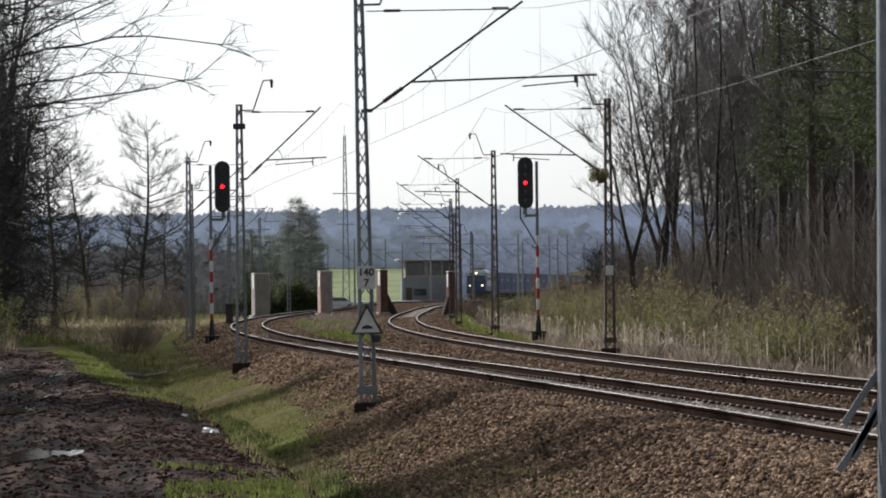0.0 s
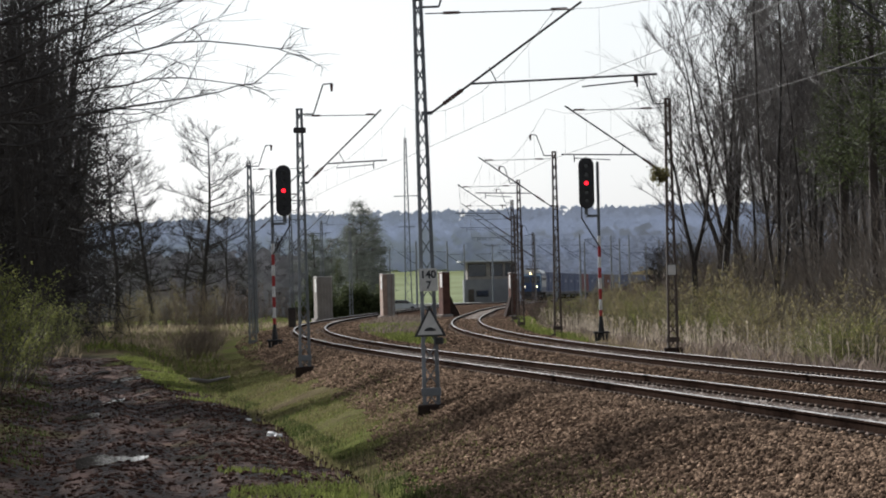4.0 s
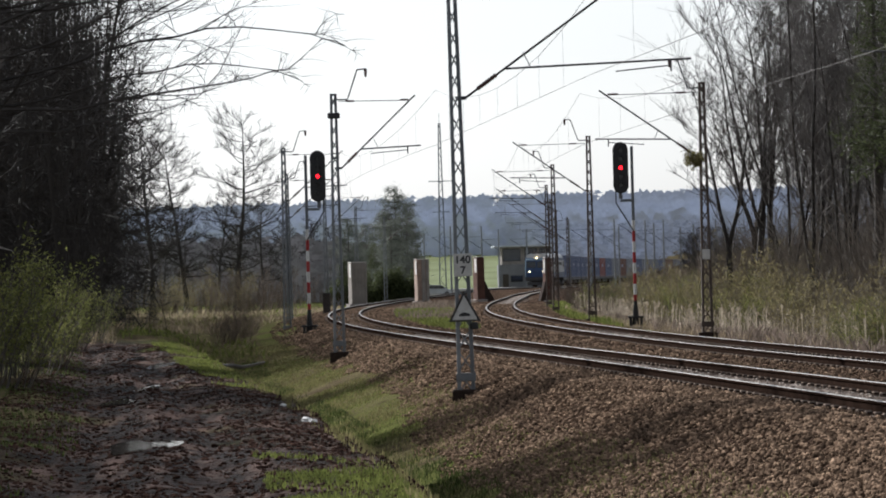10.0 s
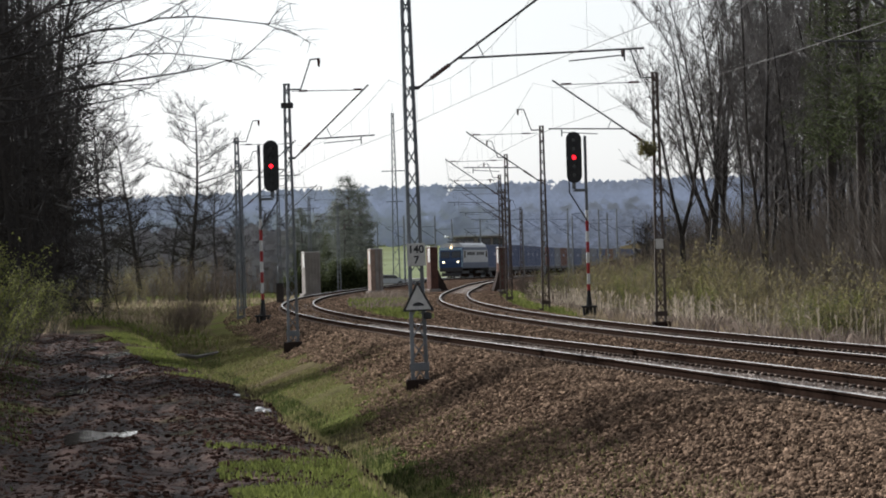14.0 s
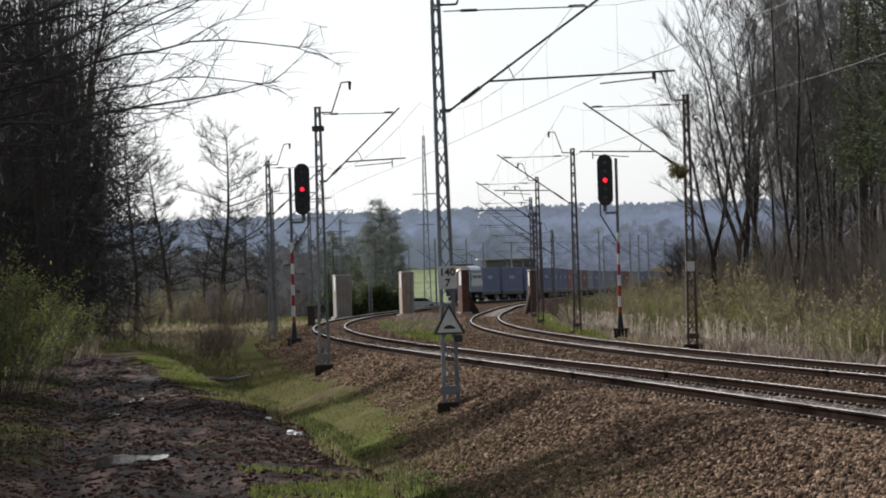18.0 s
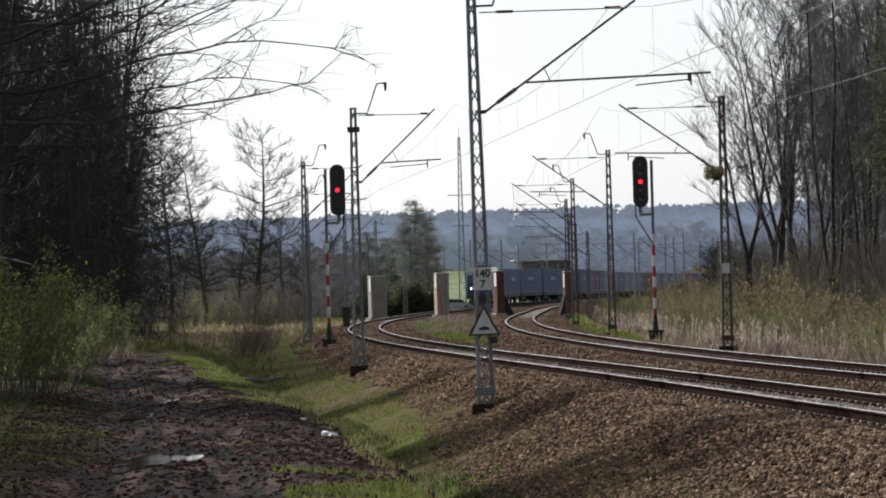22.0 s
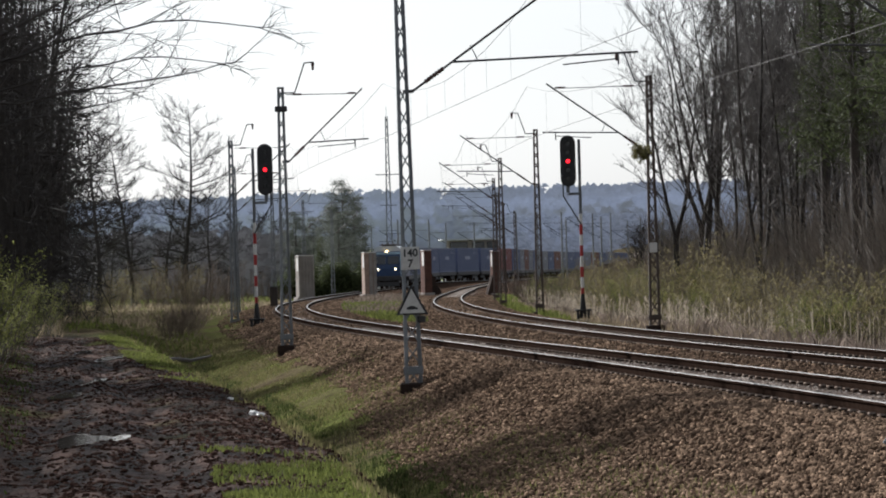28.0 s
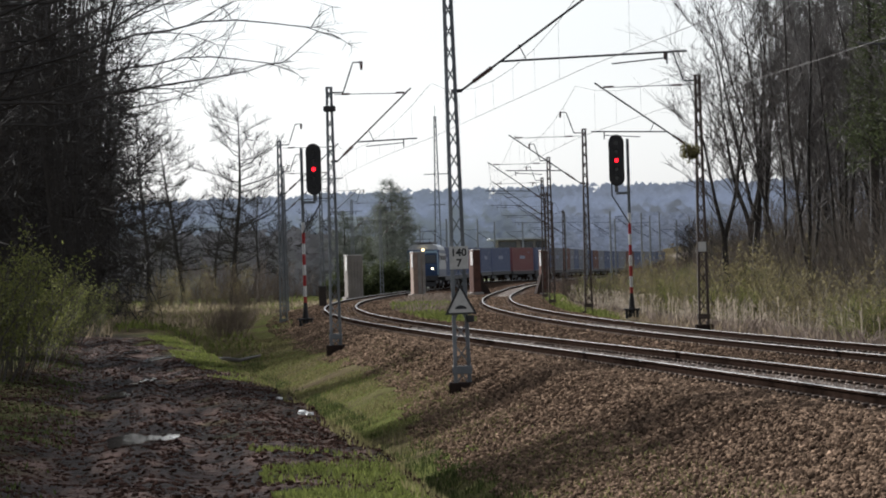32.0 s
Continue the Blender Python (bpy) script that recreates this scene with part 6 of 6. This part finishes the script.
def station_masts():
    """Slim posts of the station's overhead line."""
    root = empty("station_mast", pose(*at_view(195, 560)), "slim grey mast of the station's overhead line", "mast", "station masts")
    part("post", bar(bmesh.new(), (0, 0, -0.3), (0, 0, 9.0), 0.3, 0.2, n=8), STEEL, root)
    part("arm", bar(bmesh.new(), (0, 0, 6.0), (-2.4, 0, 7.6), 0.08, n=6), DARK_STEEL, root)
    part("tie", bar(bmesh.new(), (0, 0, 7.6), (-2.3, 0, 7.6), 0.05, n=6), DARK_STEEL, root)
    for a, y, s in ((232, 520, 0.95), (275, 540, 1), (283, 545, 0.9), (330, 600, 1.05), (345, 560, 1), (362, 640, 1.1), (392, 620, 1), (415, 700, 1.1), (160, 640, 1.05), (120, 610, 1.0),
                    (70, 600, 1.0), (40, 560, 1.0), (-62, 640, 1), (-112, 430, 0.85), (-90, 560, 0.9), (-15, 520, 0.95), (440, 660, 1.0), (455, 760, 1.15), (310, 780, 1.2)):
        o = at_view(a, y)
        ob = copy_thing(root, pose(*o))
        ob.scale = (s, s, s)


def platform():
    """The low station platform beyond the piers."""
    a, b = at_view(-40, 560), at_view(75, 590)
    w = (b - a).normalized()
    r = Vector((w.y, -w.x, 0))
    bm = bmesh.new()
    m = Matrix(((w.x, -r.x, 0, (a.x + b.x) / 2), (w.y, -r.y, 0, (a.y + b.y) / 2), (0, 0, 1, 0.05), (0, 0, 0, 1)))
    box(bm, (0, 0, 0), ((b - a).length, 4.0, 0.8), 0.04)
    ob = part("platform_body", bm, CONCRETE_PALE, None)
    ob.matrix_world = m
    ob.name = "station_platform"
    tagged(ob, "low pale concrete station platform", "platform")


def parked_car(a, y, turn):
    o = at_view(a, y)
    root = empty("parked_car", pose(o.x, o.y, o.z, 0, 0, turn), "pale blue parked car beside the meadow", "car")
    prof = [(-2.0, 0.35), (2.0, 0.35), (2.05, 0.75), (1.3, 0.92), (0.7, 1.4), (-1.1, 1.45), (-1.9, 0.98), (-2.05, 0.7)]
    bm = bmesh.new()
    prism(bm, prof, -0.82, 0.82)
    bmesh.ops.bevel(bm, geom=list(bm.edges), offset=0.06, segments=2, affect="EDGES")
    part("body", bm, LOCO_GREY, root)
    for s in (-1, 1):
        part("side_window", prism(bmesh.new(), [(1.05, 0.95), (0.62, 1.32), (-1.0, 1.36), (-1.5, 1.0)], s * 0.815, s * 0.835), GLASS, root)
        for e in (-1.25, 1.25):
            part("wheel", bar(bmesh.new(), (e, s * 0.66, 0.31), (e, s * 0.85, 0.31), 0.62, n=18), BLACK, root)


def plank_fence():
    """A low railing beside the cars."""
    a, b = at_view(-100, 440), at_view(-55, 440)
    root = empty("railing", Matrix(), "low pale railing beside the meadow", "railing")
    for i in range(6):
        p = a.lerp(b, i / 5)
        part("post", bar(bmesh.new(), p - Vector((0, 0, 0.1)), p + Vector((0, 0, 0.9)), 0.08), CONCRETE_PALE, root)
    for h in (0.45, 0.85):
        part("rail", bar(bmesh.new(), a + Vector((0, 0, h)), b + Vector((0, 0, h)), 0.07), CONCRETE_PALE, root)


def hedge(a0, a1, y, h):
    """A dense dark evergreen hedge."""
    rng = random.Random(44)
    root = empty("evergreen_hedge", Matrix(), "dense dark evergreen hedge behind the piers", "hedge")
    spots = []
    for i in range(900):
        p = at_view(rng.uniform(a0, a1), y + rng.uniform(-1, 1))
        q = 0.75 + 0.25 * math.sin(p.x * 1.7) + 0.15 * math.sin(p.x * 4.1)
        spots.append(p + Vector((0, 0, h * q * rng.random())))
    lines = [([at_view(a0 + (a1 - a0) * i / 14, y) - Vector((0, 0, 0.2)), at_view(a0 + (a1 - a0) * i / 14, y) + Vector((0.1, 0, h * 0.7))], [0.06, 0.02], 5) for i in range(15)]
    vs, fs = tubes(lines)
    tagged(link("stem_row", vs, fs, BARK, root), kind="stuff")
    vs, fs = leaf_cards(rng, spots, 0.17, 14, 0.25, 0.3)
    link("foliage", vs, fs, NEEDLES, root)


hedge(-178, -72, 385, 3.0)
hedge(-230, -185, 400, 2.4)
mistletoe()
for i, hollow in enumerate(HOLLOWS):
    puddle(*hollow, i)
litter(-279, 53.8, 0.065, 1)
litter(-266, 53.6, 0.055, 2)
litter(-319, 59.5, 0.045, 3)
branch_across()
relay_box(-237, 232)
radio_mast()
station_masts()
platform()
parked_car(-92, 470, 30)
parked_car(-45, 520, 20)
plank_fence()


def far_house(a, y, w, mat):
    o = at_view(a, y)
    root = empty("far_house", pose(*o), "small far house with pale walls and dark roof", "house", "far houses")
    part("wall", box(bmesh.new(), (0, 0, 1.6), (w, 7, 3.6), 0.03), mat, root)
    part("roof", prism(bmesh.new(), [(-w / 2 - 0.4, 3.3), (w / 2 + 0.4, 3.3), (0, 5.6)], -3.9, 3.9), ROOF_DARK, root)
    for e in (-0.25, 0.25):
        part("window", box(bmesh.new(), (e * w, -3.52, 1.8), (1.0, 0.06, 1.2), 0.01), GLASS, root)


for a, y, w, mat in ((412, 1060, 5, WHITE), (440, 1100, 4.5, WHITE), (-170, 900, 8, WALL_GREY), (-420, 820, 9, CONCRETE_PALE)):
    far_house(a, y, w, mat)


def motions():
    """The train runs along the near line towards the camera."""
    ys = np.arange(1095.0, 330.0, -1.0)
    xs = near_x(ys)
    s = np.concatenate([[0], np.cumsum(np.hypot(np.diff(xs), np.diff(ys)))])
    front0, front1 = float(np.interp(-605.0, -ys, s)), float(np.interp(-399.0, -ys, s))

    def spot(q):
        y = float(np.interp(q, s, ys))
        return Vector((float(near_x(y)), y, float(rail_z(y))))

    def stand(q, half):
        a, b = spot(q + half), spot(q - half)
        w = (a - b).normalized()
        r = Vector((w.y, -w.x, 0)).normalized()
        u = r.cross(w)
        o = (a + b) / 2
        return Matrix(((r.x, w.x, u.x, o.x), (r.y, w.y, u.y, o.y), (r.z, w.z, u.z, o.z), (0, 0, 0, 1)))

    cars = [(TRAIN["loco"], 8.8, 4.5)]
    for i, (wagon, load) in enumerate(zip(TRAIN["wagons"], TRAIN["boxes"])):
        back = 17.6 + WAGON_PITCH * (i + 0.5)
        cars += [(wagon, back, 4.9), (load, back, 4.9)]
    for thing, back, half in cars:
        walk(thing, [(t, stand(front0 + (front1 - front0) * t / 32 - back, half)) for t in range(0, 33)])


motions()
